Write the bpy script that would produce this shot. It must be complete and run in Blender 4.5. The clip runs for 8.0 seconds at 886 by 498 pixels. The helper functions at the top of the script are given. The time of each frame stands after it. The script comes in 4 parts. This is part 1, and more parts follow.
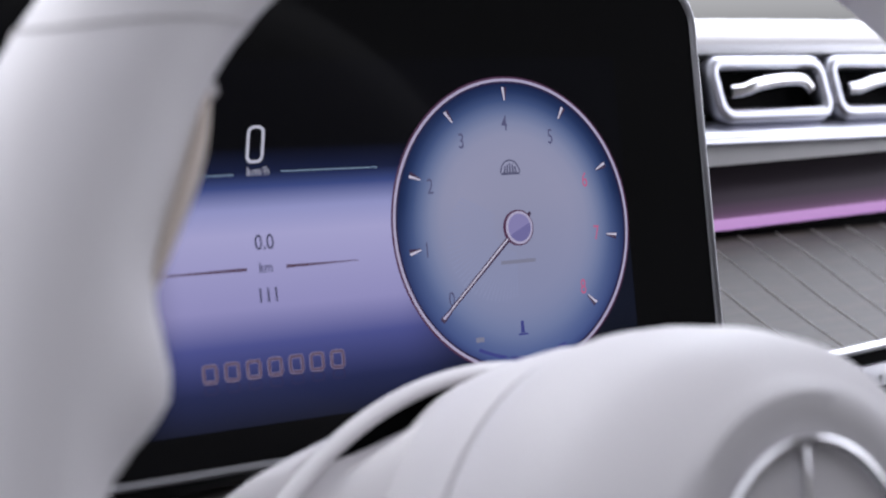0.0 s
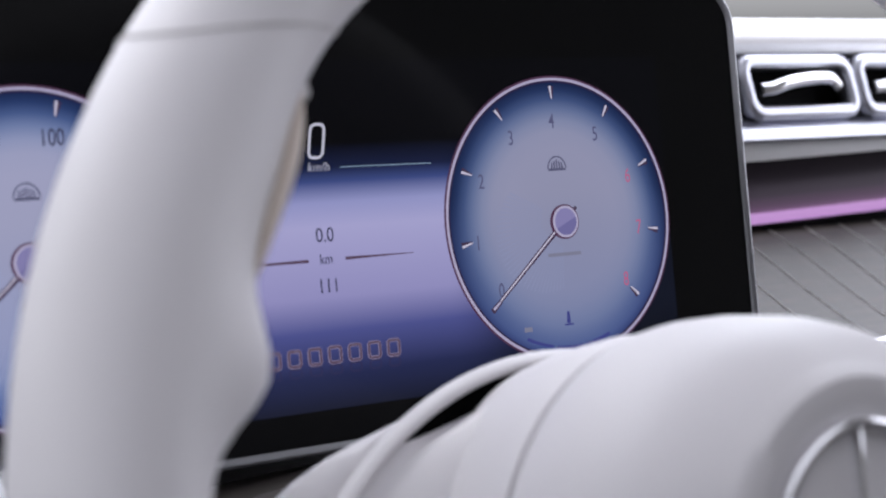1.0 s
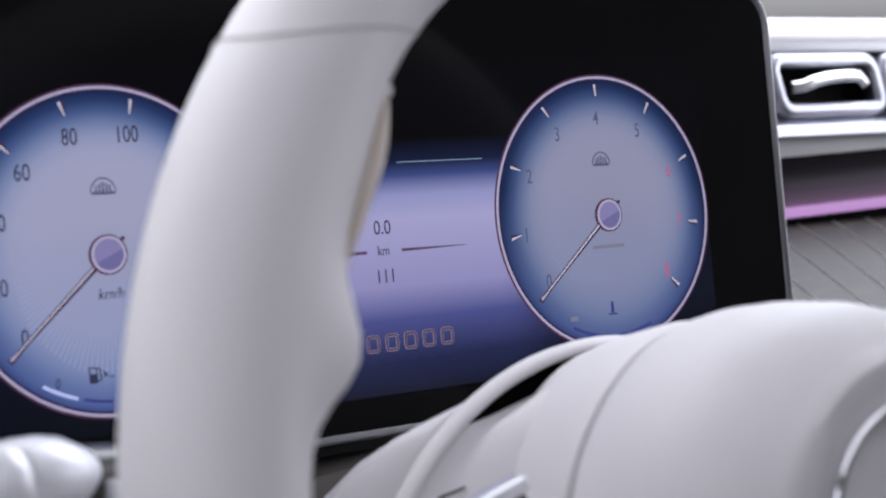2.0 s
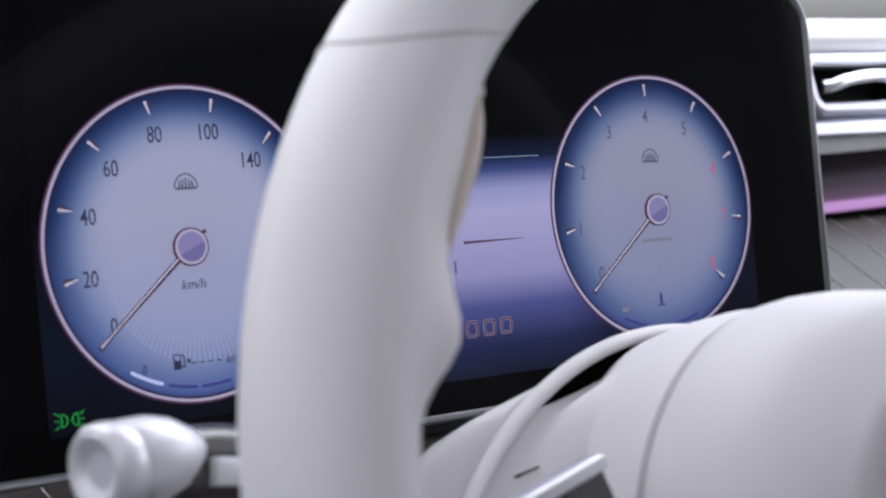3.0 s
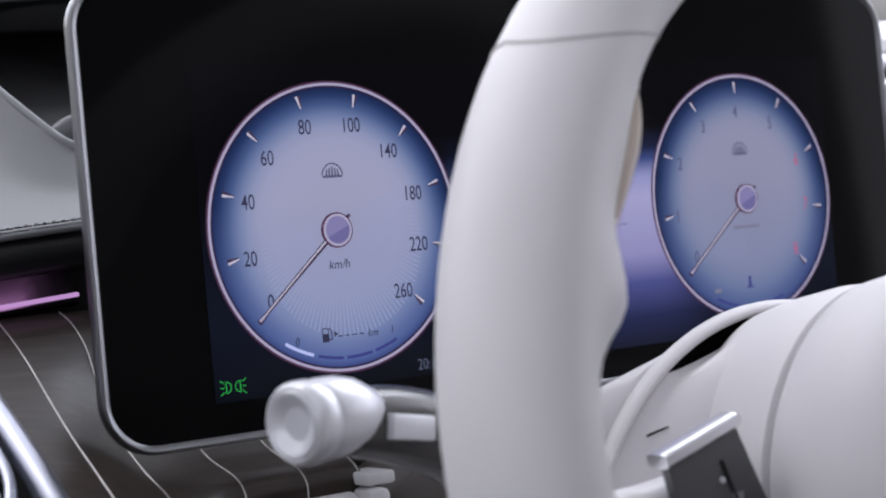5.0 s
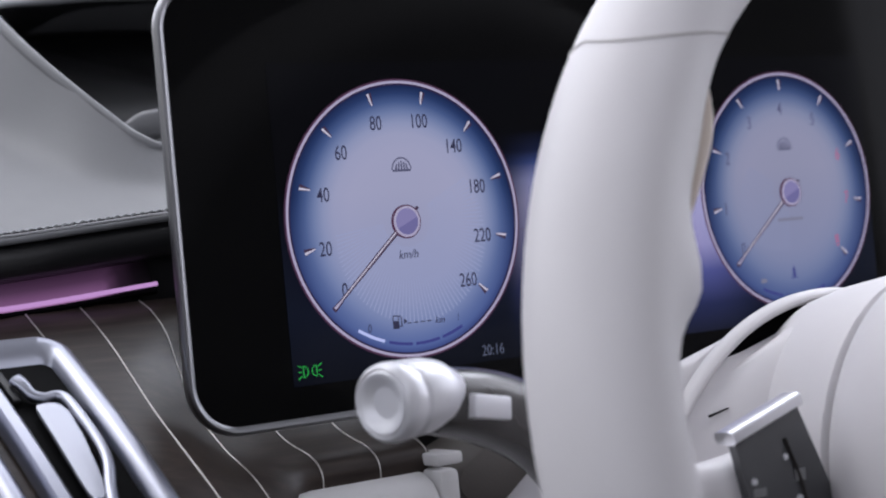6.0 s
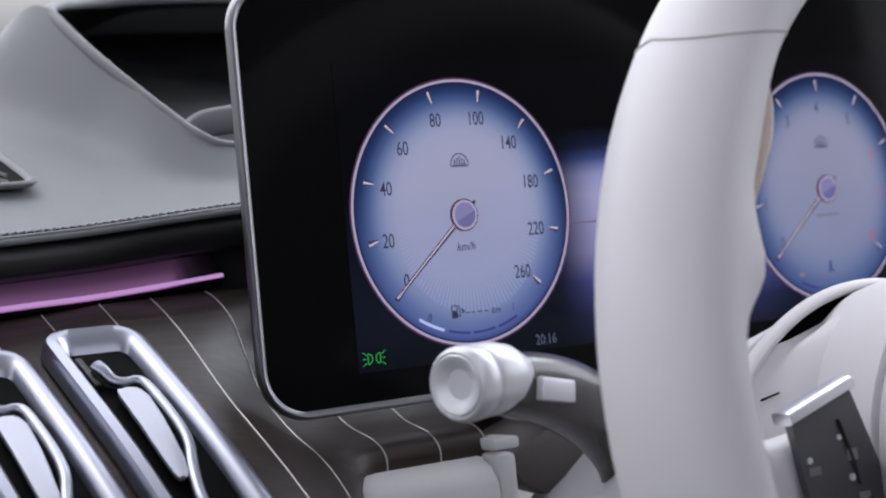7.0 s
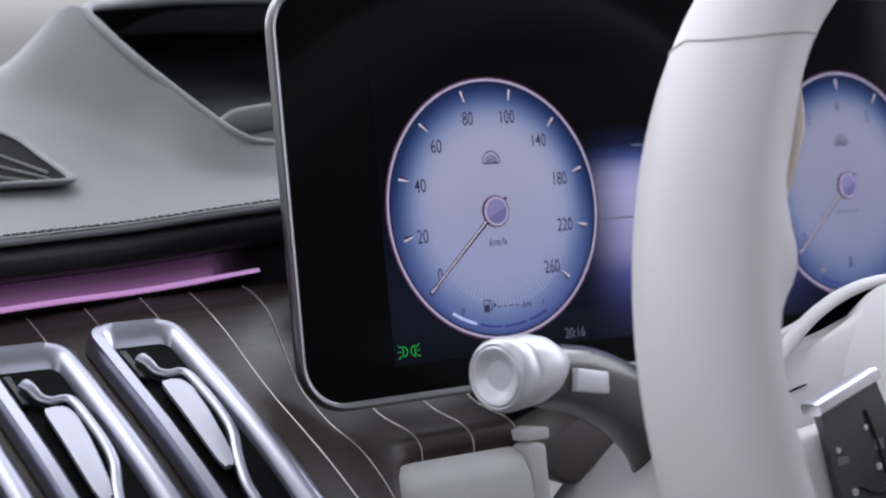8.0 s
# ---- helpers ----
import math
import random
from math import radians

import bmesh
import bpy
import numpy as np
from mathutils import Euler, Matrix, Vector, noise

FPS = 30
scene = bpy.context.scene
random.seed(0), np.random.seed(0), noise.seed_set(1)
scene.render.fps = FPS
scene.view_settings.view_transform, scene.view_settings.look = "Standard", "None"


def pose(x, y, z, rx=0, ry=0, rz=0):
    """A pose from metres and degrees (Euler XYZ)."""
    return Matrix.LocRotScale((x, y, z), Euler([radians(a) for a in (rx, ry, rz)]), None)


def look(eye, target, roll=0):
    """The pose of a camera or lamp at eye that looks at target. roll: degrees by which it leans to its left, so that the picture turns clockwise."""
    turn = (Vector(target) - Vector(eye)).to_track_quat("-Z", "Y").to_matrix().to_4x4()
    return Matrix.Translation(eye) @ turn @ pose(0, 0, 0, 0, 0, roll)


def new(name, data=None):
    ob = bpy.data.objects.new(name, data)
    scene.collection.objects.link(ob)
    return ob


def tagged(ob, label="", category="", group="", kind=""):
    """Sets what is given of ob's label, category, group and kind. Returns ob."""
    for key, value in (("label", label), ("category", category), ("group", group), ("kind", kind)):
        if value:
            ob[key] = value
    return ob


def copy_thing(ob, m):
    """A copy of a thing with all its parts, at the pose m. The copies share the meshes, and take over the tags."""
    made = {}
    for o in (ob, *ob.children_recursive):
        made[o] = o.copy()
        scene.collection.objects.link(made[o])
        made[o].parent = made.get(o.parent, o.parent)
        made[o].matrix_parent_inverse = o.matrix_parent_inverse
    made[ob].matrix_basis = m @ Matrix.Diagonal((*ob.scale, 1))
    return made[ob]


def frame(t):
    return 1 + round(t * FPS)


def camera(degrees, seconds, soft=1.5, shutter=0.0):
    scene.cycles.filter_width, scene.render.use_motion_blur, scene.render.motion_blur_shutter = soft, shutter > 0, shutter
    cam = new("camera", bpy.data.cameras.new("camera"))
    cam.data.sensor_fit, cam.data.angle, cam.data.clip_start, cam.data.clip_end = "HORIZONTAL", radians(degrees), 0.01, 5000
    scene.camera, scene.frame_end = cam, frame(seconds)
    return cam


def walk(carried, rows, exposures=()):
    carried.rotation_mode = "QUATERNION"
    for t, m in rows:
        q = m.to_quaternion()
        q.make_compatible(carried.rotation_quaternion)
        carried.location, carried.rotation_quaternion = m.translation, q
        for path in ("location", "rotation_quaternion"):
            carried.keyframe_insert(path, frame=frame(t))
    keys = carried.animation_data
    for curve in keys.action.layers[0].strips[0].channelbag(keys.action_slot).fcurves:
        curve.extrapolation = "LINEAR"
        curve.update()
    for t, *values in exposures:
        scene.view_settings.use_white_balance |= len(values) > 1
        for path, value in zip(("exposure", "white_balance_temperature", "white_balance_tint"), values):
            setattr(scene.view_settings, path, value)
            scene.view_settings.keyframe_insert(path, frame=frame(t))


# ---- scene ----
LENS = 28.94
cam = camera(LENS, 8.0, soft=2.1)
# Everything is set out in the cluster's own axes: x along the screen, y away from the driver, z up the glass;
# AXES leans that frame back and lifts it to the height of a dashboard.
AXES = pose(0, 0, 0.92, -9.0, 0, 0)
ROWS = [
    (0.0, -0.1575, -0.4559, -0.0123, 90.45, 5.21, -35.00),
    (0.5, -0.1700, -0.4607, -0.0118, 90.35, 5.23, -34.87),
    (1.0, -0.1823, -0.4647, -0.0114, 90.26, 5.09, -34.84),
    (2.5, -0.2232, -0.4790, -0.0121, 90.19, 5.19, -34.61),
    (3.0, -0.2399, -0.4825, -0.0118, 90.12, 5.14, -34.74),
    (3.5, -0.2555, -0.4861, -0.0125, 90.13, 5.15, -34.79),
    (4.0, -0.2718, -0.4903, -0.0128, 90.11, 5.12, -34.79),
    (4.5, -0.2883, -0.4944, -0.0143, 90.20, 5.14, -34.81),
    (6.0, -0.3367, -0.5077, -0.0163, 90.23, 5.23, -34.69),
    (6.5, -0.3558, -0.5112, -0.0170, 90.24, 5.15, -34.88),
    (7.0, -0.3683, -0.5138, -0.0199, 90.47, 5.23, -34.81),
    (7.5, -0.3803, -0.5182, -0.0202, 90.46, 5.26, -34.72),
    (8.0, -0.3863, -0.5193, -0.0197, 90.39, 5.23, -34.77),
]
walk(cam, [(t, AXES @ pose(x, y, z, rx, ry, rz)) for t, x, y, z, rx, ry, rz in ROWS], [(0.0, 0.80, 6200, 13), (8.0, 0.77, 6200, 13)])
cam.data.dof.use_dof = True
cam.data.dof.focus_distance = 0.592
cam.data.dof.aperture_fstop = 12.0

# ---- daylight ----
world = bpy.data.worlds.new("overcast_sky")
scene.world = world
world.use_nodes = True
wn = world.node_tree.nodes
sky = wn.new("ShaderNodeTexSky")
sky.sky_type, sky.sun_disc = "NISHITA", False
sky.sun_elevation, sky.sun_rotation = radians(55), radians(-24)
sky.air_density, sky.dust_density = 1.0, 2.0
wn["Background"].inputs[1].default_value = 0.085
grey = wn.new("ShaderNodeHueSaturation")
grey.inputs["Saturation"].default_value = 0.10
world.node_tree.links.new(sky.outputs[0], grey.inputs["Color"])
world.node_tree.links.new(grey.outputs[0], wn["Background"].inputs[0])
sun = bpy.data.lights.new("sun", "SUN")
sun.energy, sun.angle, sun.color = 0.15, radians(40), (1.0, 0.97, 0.94)
sun_ob = new("sun", sun)
sun_ob.matrix_world = look((-1.0, 2.2, 4.0), (0, 0, 0.9))


def window_light(name, m, w, h, watts, colour):
    """Area lamp for skylight through an opening and for added fill."""
    li = bpy.data.lights.new(name, "AREA")
    li.shape, li.size, li.size_y, li.energy, li.color = "RECTANGLE", w, h, watts, colour
    ob = new(name, li)
    ob.matrix_world = AXES @ m
    return ob


window_light("side_window_light", look((-0.80, -0.50, 0.23), (0.1, -0.35, -0.05)), 1.1, 0.38, 0.85, (0.90, 0.91, 1.0))
window_light("far_window_light", look((0.96, -0.15, 0.15), (0.3, 0.05, 0.0)), 0.8, 0.5, 1.9, (0.93, 0.93, 1.0))
# Added fill from above; the roof opening for it is made up.
window_light("overhead_fill_light", look((0.05, -0.62, 0.41), (0.05, -0.50, -0.30)), 0.9, 0.6, 0.8, (0.95, 0.94, 1.0))
window_light("windscreen_light", look((0.05, 0.50, 0.55), (0.05, -0.20, -0.05)), 1.0, 0.8, 2.9, (0.93, 0.94, 1.0))
# Extra bright patch added to raise glare on the right-hand wood.
window_light("windscreen_glare_light", look((0.78, 0.16, 0.52), (0.55, -0.02, -0.10)), 0.6, 0.6, 4.3, (0.91, 0.94, 1.0))



# ---- materials ----
def nodes_of(name):
    m = bpy.data.materials.new(name)
    m.use_nodes = True
    nt = m.node_tree
    return m, nt, nt.nodes["Principled BSDF"]


def surface(name, colour, rough, metal=0.0, grain=0.0, scale=900.0, mottle=0.06, coat=0.0, wear=0.05):
    """A surface with fine relief, a slow drift of colour and an uneven gloss."""
    m, nt, b = nodes_of(name)
    b.inputs["Metallic"].default_value = metal
    b.inputs["Coat Weight"].default_value = coat
    b.inputs["Coat Roughness"].default_value = 0.06
    tc = nt.nodes.new("ShaderNodeTexCoord")
    big = nt.nodes.new("ShaderNodeTexNoise")
    big.inputs["Scale"].default_value = 28.0
    big.inputs["Detail"].default_value = 5.0
    nt.links.new(tc.outputs["Object"], big.inputs["Vector"])
    ramp = nt.nodes.new("ShaderNodeMapRange")
    ramp.inputs["From Min"].default_value, ramp.inputs["From Max"].default_value = 0.3, 0.7
    ramp.inputs["To Min"].default_value, ramp.inputs["To Max"].default_value = 1 - mottle, 1 + mottle
    nt.links.new(big.outputs["Fac"], ramp.inputs["Value"])
    mul = nt.nodes.new("ShaderNodeVectorMath")
    mul.operation = "SCALE"
    mul.inputs[0].default_value = colour
    nt.links.new(ramp.outputs[0], mul.inputs["Scale"])
    nt.links.new(mul.outputs[0], b.inputs["Base Color"])
    fine = nt.nodes.new("ShaderNodeTexNoise")
    fine.inputs["Scale"].default_value = 120.0
    fine.inputs["Detail"].default_value = 3.0
    nt.links.new(tc.outputs["Object"], fine.inputs["Vector"])
    rr = nt.nodes.new("ShaderNodeMapRange")
    rr.inputs["To Min"].default_value, rr.inputs["To Max"].default_value = max(0.02, rough - wear), rough + wear
    nt.links.new(fine.outputs["Fac"], rr.inputs["Value"])
    nt.links.new(rr.outputs[0], b.inputs["Roughness"])
    if grain:
        cell = nt.nodes.new("ShaderNodeTexVoronoi")
        cell.inputs["Scale"].default_value = scale
        nt.links.new(tc.outputs["Object"], cell.inputs["Vector"])
        bump = nt.nodes.new("ShaderNodeBump")
        bump.inputs["Strength"].default_value = grain
        bump.inputs["Distance"].default_value = 0.0002
        nt.links.new(cell.outputs["Distance"], bump.inputs["Height"])
        nt.links.new(bump.outputs[0], b.inputs["Normal"])
    return m


def lit(name, colour, strength=1.0, gloss=0.12):
    """Something on the screen that gives off light behind the glossy front."""
    m, nt, b = nodes_of(name)
    b.inputs["Base Color"].default_value = (0.0060, 0.0060, 0.0065, 1)
    b.inputs["Roughness"].default_value = gloss
    b.inputs["Specular IOR Level"].default_value = 0.04
    b.inputs["Emission Color"].default_value = (*colour, 1)
    b.inputs["Emission Strength"].default_value = 0.5 * strength
    return m


def ramp_node(nt, stops, value):
    r = nt.nodes.new("ShaderNodeValToRGB")
    r.color_ramp.interpolation = "LINEAR"
    e = r.color_ramp.elements
    while len(e) < len(stops):
        e.new(0.5)
    for k, (p, c) in enumerate(stops):
        e[k].position, e[k].color = p, (*c, 1)
    nt.links.new(value, r.inputs[0])
    return r.outputs[0]


def dial_glow(name="dial_glow", strength=0.415):
    """The dial's lit face: pale in the middle, blue towards the rim and the foot."""
    m, nt, b = nodes_of(name)
    b.inputs["Base Color"].default_value = (0.0060, 0.0060, 0.0065, 1)
    b.inputs["Roughness"].default_value = 0.12
    b.inputs["Specular IOR Level"].default_value = 0.04
    tc = nt.nodes.new("ShaderNodeTexCoord")
    ln = nt.nodes.new("ShaderNodeVectorMath")
    ln.operation = "LENGTH"
    nt.links.new(tc.outputs["Object"], ln.inputs[0])
    mr = nt.nodes.new("ShaderNodeMapRange")
    mr.inputs["From Max"].default_value = RING
    nt.links.new(ln.outputs["Value"], mr.inputs["Value"])
    face = ramp_node(nt, [(0.0, (0.45, 0.455, 0.63)), (0.50, (0.465, 0.47, 0.655)), (0.62, (0.44, 0.455, 0.645)), (0.70, (0.355, 0.395, 0.60)), (0.78, (0.205, 0.265, 0.475)), (0.85, (0.080, 0.130, 0.305)), (0.915, (0.026, 0.053, 0.165)), (0.98, (0.009, 0.019, 0.075))], mr.outputs[0])
    low = ramp_node(nt, [(0.0, (0.30, 0.345, 0.575)), (0.5, (0.31, 0.36, 0.60)), (0.76, (0.255, 0.315, 0.56)), (0.92, (0.13, 0.19, 0.46)), (0.99, (0.04, 0.06, 0.24))], mr.outputs[0])
    sp = nt.nodes.new("ShaderNodeSeparateXYZ")
    nt.links.new(tc.outputs["Object"], sp.inputs[0])
    mz = nt.nodes.new("ShaderNodeMapRange")
    mz.inputs["From Min"].default_value, mz.inputs["From Max"].default_value = -0.052, 0.010
    mz.inputs["To Min"].default_value, mz.inputs["To Max"].default_value = 1.0, 0.0
    nt.links.new(sp.outputs["Z"], mz.inputs["Value"])
    mix = nt.nodes.new("ShaderNodeMix")
    mix.data_type = "RGBA"
    nt.links.new(mz.outputs[0], mix.inputs[0])
    nt.links.new(face, mix.inputs[6])
    nt.links.new(low, mix.inputs[7])
    nt.links.new(mix.outputs[2], b.inputs["Emission Color"])
    b.inputs["Emission Strength"].default_value = strength
    return m


def band_glow():
    """The screen's background: near-black at the ends, a pale band across the middle."""
    m, nt, b = nodes_of("band_glow")
    b.inputs["Base Color"].default_value = (0.0060, 0.0060, 0.0065, 1)
    b.inputs["Roughness"].default_value = 0.10
    b.inputs["Specular IOR Level"].default_value = 0.04
    tc = nt.nodes.new("ShaderNodeTexCoord")
    sp = nt.nodes.new("ShaderNodeSeparateXYZ")
    nt.links.new(tc.outputs["Object"], sp.inputs[0])
    mz = nt.nodes.new("ShaderNodeMapRange")
    mz.inputs["From Min"].default_value, mz.inputs["From Max"].default_value = -0.056, 0.054
    nt.links.new(sp.outputs["Z"], mz.inputs["Value"])
    col = ramp_node(nt, [(0.0, (0.010, 0.012, 0.028)), (0.10, (0.020, 0.026, 0.085)), (0.22, (0.085, 0.095, 0.29)), (0.32, (0.33, 0.31, 0.56)),
                         (0.52, (0.44, 0.42, 0.67)), (0.59, (0.33, 0.34, 0.60)), (0.65, (0.05, 0.075, 0.23)), (0.69, (0.010, 0.015, 0.05)), (0.76, (0.0006, 0.0006, 0.0012))], mz.outputs[0])
    # the band dims towards both dials, sooner beside the speedometer
    fade = []
    for near, far in ((-0.026, -0.056), (0.046, 0.088)):
        fx = nt.nodes.new("ShaderNodeMapRange")
        fx.interpolation_type = "SMOOTHSTEP"
        fx.inputs["From Min"].default_value, fx.inputs["From Max"].default_value = min(near, far), max(near, far)
        fx.inputs["To Min"].default_value, fx.inputs["To Max"].default_value = (0.0, 1.0) if near < 0 else (1.0, 0.0)
        nt.links.new(sp.outputs["X"], fx.inputs["Value"])
        fade.append(fx.outputs[0])
    both = nt.nodes.new("ShaderNodeMath")
    both.operation = "MULTIPLY"
    nt.links.new(fade[0], both.inputs[0])
    nt.links.new(fade[1], both.inputs[1])
    ends = ramp_node(nt, [(0.0, (0.0025, 0.0035, 0.0075)), (0.22, (0.0050, 0.0072, 0.017)), (0.42, (0.0035, 0.0048, 0.012)), (0.60, (0.0005, 0.0006, 0.0014))], mz.outputs[0])
    mix = nt.nodes.new("ShaderNodeMix")
    mix.data_type = "RGBA"
    nt.links.new(both.outputs[0], mix.inputs[0])
    nt.links.new(ends, mix.inputs[6])
    nt.links.new(col, mix.inputs[7])
    nt.links.new(mix.outputs[2], b.inputs["Emission Color"])
    b.inputs["Emission Strength"].default_value = 0.475
    return m


def wood(name):
    """Dark open-pored wood, grain along the dashboard, satin lacquer."""
    m, nt, b = nodes_of(name)
    tc = nt.nodes.new("ShaderNodeTexCoord")
    mp = nt.nodes.new("ShaderNodeMapping")
    mp.inputs["Scale"].default_value = (6, 60, 60)
    nt.links.new(tc.outputs["Object"], mp.inputs[0])
    n1 = nt.nodes.new("ShaderNodeTexNoise")
    n1.inputs["Scale"].default_value, n1.inputs["Detail"].default_value = 6.0, 8.0
    nt.links.new(mp.outputs[0], n1.inputs["Vector"])
    col = ramp_node(nt, [(0.3, (0.021, 0.0155, 0.0130)), (0.55, (0.036, 0.0270, 0.0225)), (0.75, (0.058, 0.0440, 0.0365))], n1.outputs["Fac"])
    nt.links.new(col, b.inputs["Base Color"])
    rr = nt.nodes.new("ShaderNodeMapRange")
    rr.inputs["To Min"].default_value, rr.inputs["To Max"].default_value = 0.32, 0.46
    nt.links.new(n1.outputs["Fac"], rr.inputs["Value"])
    nt.links.new(rr.outputs[0], b.inputs["Roughness"])
    bump = nt.nodes.new("ShaderNodeBump")
    b.inputs["Specular IOR Level"].default_value = 0.21
    b.inputs["Coat Weight"].default_value, b.inputs["Coat Roughness"].default_value = 0.05, 0.36
    bump.inputs["Strength"].default_value, bump.inputs["Distance"].default_value = 0.15, 0.0003
    nt.links.new(n1.outputs["Fac"], bump.inputs["Height"])
    nt.links.new(bump.outputs[0], b.inputs["Normal"])
    return m


RING = 0.0489
DROP = 0.0019
M_WHITE = surface("white_leather", (0.69, 0.67, 0.68), 0.50, grain=0.10, scale=1400, mottle=0.02)
M_TAN = surface("tan_insert", (0.60, 0.52, 0.45), 0.5, grain=0.1, scale=1400)
M_DASH = surface("grey_leather", (0.195, 0.197, 0.206), 0.50, grain=0.25, scale=1500, mottle=0.03)
M_STITCH = surface("grey_thread", (0.42, 0.42, 0.45), 0.7)
M_SEAM = surface("seam_shade", (0.52, 0.50, 0.49), 0.7)
M_BLACK = surface("vent_black", (0.0018, 0.0018, 0.0020), 0.6)
M_BLACK.node_tree.nodes["Principled BSDF"].inputs["Specular IOR Level"].default_value = 0.04
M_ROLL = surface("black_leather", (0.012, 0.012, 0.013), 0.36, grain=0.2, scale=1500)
M_DARK = surface("black_plastic", (0.012, 0.012, 0.013), 0.45, grain=0.1)
M_CHROME = surface("satin_chrome", (0.52, 0.525, 0.58), 0.33, metal=1.0, mottle=0.015, wear=0.015)
M_BRIGHT = surface("polished_chrome", (0.86, 0.86, 0.88), 0.08, metal=1.0, mottle=0.01, wear=0.01)
M_PALE = surface("pale_satin_chrome", (0.84, 0.84, 0.87), 0.30, metal=1.0, mottle=0.01, wear=0.01)
M_VENT = surface("vent_chrome", (0.36, 0.37, 0.43), 0.32, metal=1.0, mottle=0.015, wear=0.015)
M_BLADE = surface("blade_satin", (0.46, 0.47, 0.53), 0.42, metal=0.8, mottle=0.02, wear=0.02)
M_BEZEL = surface("grey_metal_bezel", (0.22, 0.22, 0.23), 0.32, metal=1.0, mottle=0.02, wear=0.02)
M_SILVER = surface("silver_paint", (0.72, 0.72, 0.75), 0.38, metal=0.35, mottle=0.03)
M_STALK = surface("dark_grey_plastic", (0.036, 0.033, 0.031), 0.22, mottle=0.08)
M_GAITER = surface("brown_gaiter", (0.085, 0.075, 0.068), 0.45, grain=0.2, scale=1200)
M_BEIGE = surface("pale_knee_panel", (0.66, 0.65, 0.645), 0.5, grain=0.2, scale=1500)
M_PAD = surface("gloss_touch_panel", (0.060, 0.062, 0.066), 0.20, mottle=0.15, coat=0.6)
M_KEY = surface("smoky_key", (0.20, 0.20, 0.205), 0.30, mottle=0.2)
M_GLASS = surface("black_glass", (0.0062, 0.0062, 0.0064), 0.07, mottle=0.05, wear=0.02)
M_GLASS.node_tree.nodes["Principled BSDF"].inputs["Specular IOR Level"].default_value = 0.04
M_LINE = surface("inlay_metal", (0.60, 0.58, 0.56), 0.42, metal=0.6, wear=0.02)
M_HEAD = surface("headliner_cloth", (0.55, 0.535, 0.52), 0.9, grain=0.3, scale=900)
M_CARPET = surface("dark_carpet", (0.04, 0.038, 0.036), 0.95, grain=0.4, scale=700)
M_WOOD = wood("dark_pinstripe_wood")
M_DIAL = dial_glow()
# Rev counter's glow dimmed: the screen's falloff at a slant, put into its emission.
M_DIAL_DIM = dial_glow("dial_glow_dimmed", 0.335)
M_BAND = band_glow()
L_INK = lit("dial_ink", (0.035, 0.035, 0.075))
L_INKSOFT = lit("dial_ink_soft", (0.10, 0.10, 0.19))
L_RAYSOFT = lit("sunburst_soft", (0.275, 0.30, 0.455))
L_RED = lit("dial_red", (0.50, 0.13, 0.25))
L_WHITE = lit("screen_white", (0.60, 0.59, 0.68))
L_GREY = lit("screen_grey", (0.22, 0.22, 0.30))
L_CREST = lit("crest_ink", (0.10, 0.10, 0.17))
L_CLOCK = lit("clock_grey", (0.12, 0.135, 0.20))
L_RAY = lit("sunburst", (0.345, 0.385, 0.585))
L_RIM = lit("dial_rim_pale", (0.46, 0.42, 0.57))
L_RIMRED = lit("dial_rim_rose", (0.085, 0.035, 0.075))
L_RIMDARK = lit("dial_rim_dark", (0.03, 0.02, 0.06))
L_HUB = lit("dial_hub", (0.25, 0.225, 0.43))
L_HUBDK = lit("dial_hub_low", (0.17, 0.155, 0.34))
L_NEEDLE = lit("needle_pale", (0.62, 0.58, 0.70))
L_NEEDLEDK = lit("needle_dark", (0.06, 0.035, 0.07))
L_BAR = lit("gauge_bar", (0.05, 0.055, 0.23))
L_BARLIT = lit("gauge_bar_lit", (0.55, 0.60, 0.95))
L_GREEN = lit("lamp_green", (0.03, 0.42, 0.07))
L_CYAN = lit("thin_line", (0.26, 0.36, 0.46))
L_LOGO = lit("wordmark", (0.10, 0.06, 0.10))
L_MIRROR = lit("wordmark_mirror", (0.032, 0.030, 0.085))
L_LOGO2 = lit("wordmark_edge", (0.28, 0.24, 0.34))
def reflector_glow():
    """Reflector with the bar's glow put into emission: most beside the bar, fading upwards."""
    m, nt, b = nodes_of("reflector_glow")
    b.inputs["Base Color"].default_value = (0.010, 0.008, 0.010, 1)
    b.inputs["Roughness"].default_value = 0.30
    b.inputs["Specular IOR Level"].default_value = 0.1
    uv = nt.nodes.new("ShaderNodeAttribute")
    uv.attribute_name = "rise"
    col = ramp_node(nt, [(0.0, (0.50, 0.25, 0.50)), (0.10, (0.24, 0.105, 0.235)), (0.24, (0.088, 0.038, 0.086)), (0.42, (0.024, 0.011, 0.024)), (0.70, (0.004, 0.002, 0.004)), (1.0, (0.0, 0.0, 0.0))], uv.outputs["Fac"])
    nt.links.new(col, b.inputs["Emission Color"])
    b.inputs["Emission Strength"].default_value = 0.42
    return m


M_BARGLOW = reflector_glow()
L_VIOLET = lit("ambient_light", (0.63, 0.34, 0.69), 0.95)


# ---- building helpers ----
def thing(name, label, category, x=0, y=0, z=0, group="", kind="", m=None):
    """A top-level thing: an Empty at its base, in the cluster's axes."""
    ob = new(name)
    ob.empty_display_size = 0.02
    ob.matrix_world = AXES @ (m if m is not None else pose(x, y, z))
    return tagged(ob, label, category, group, kind)


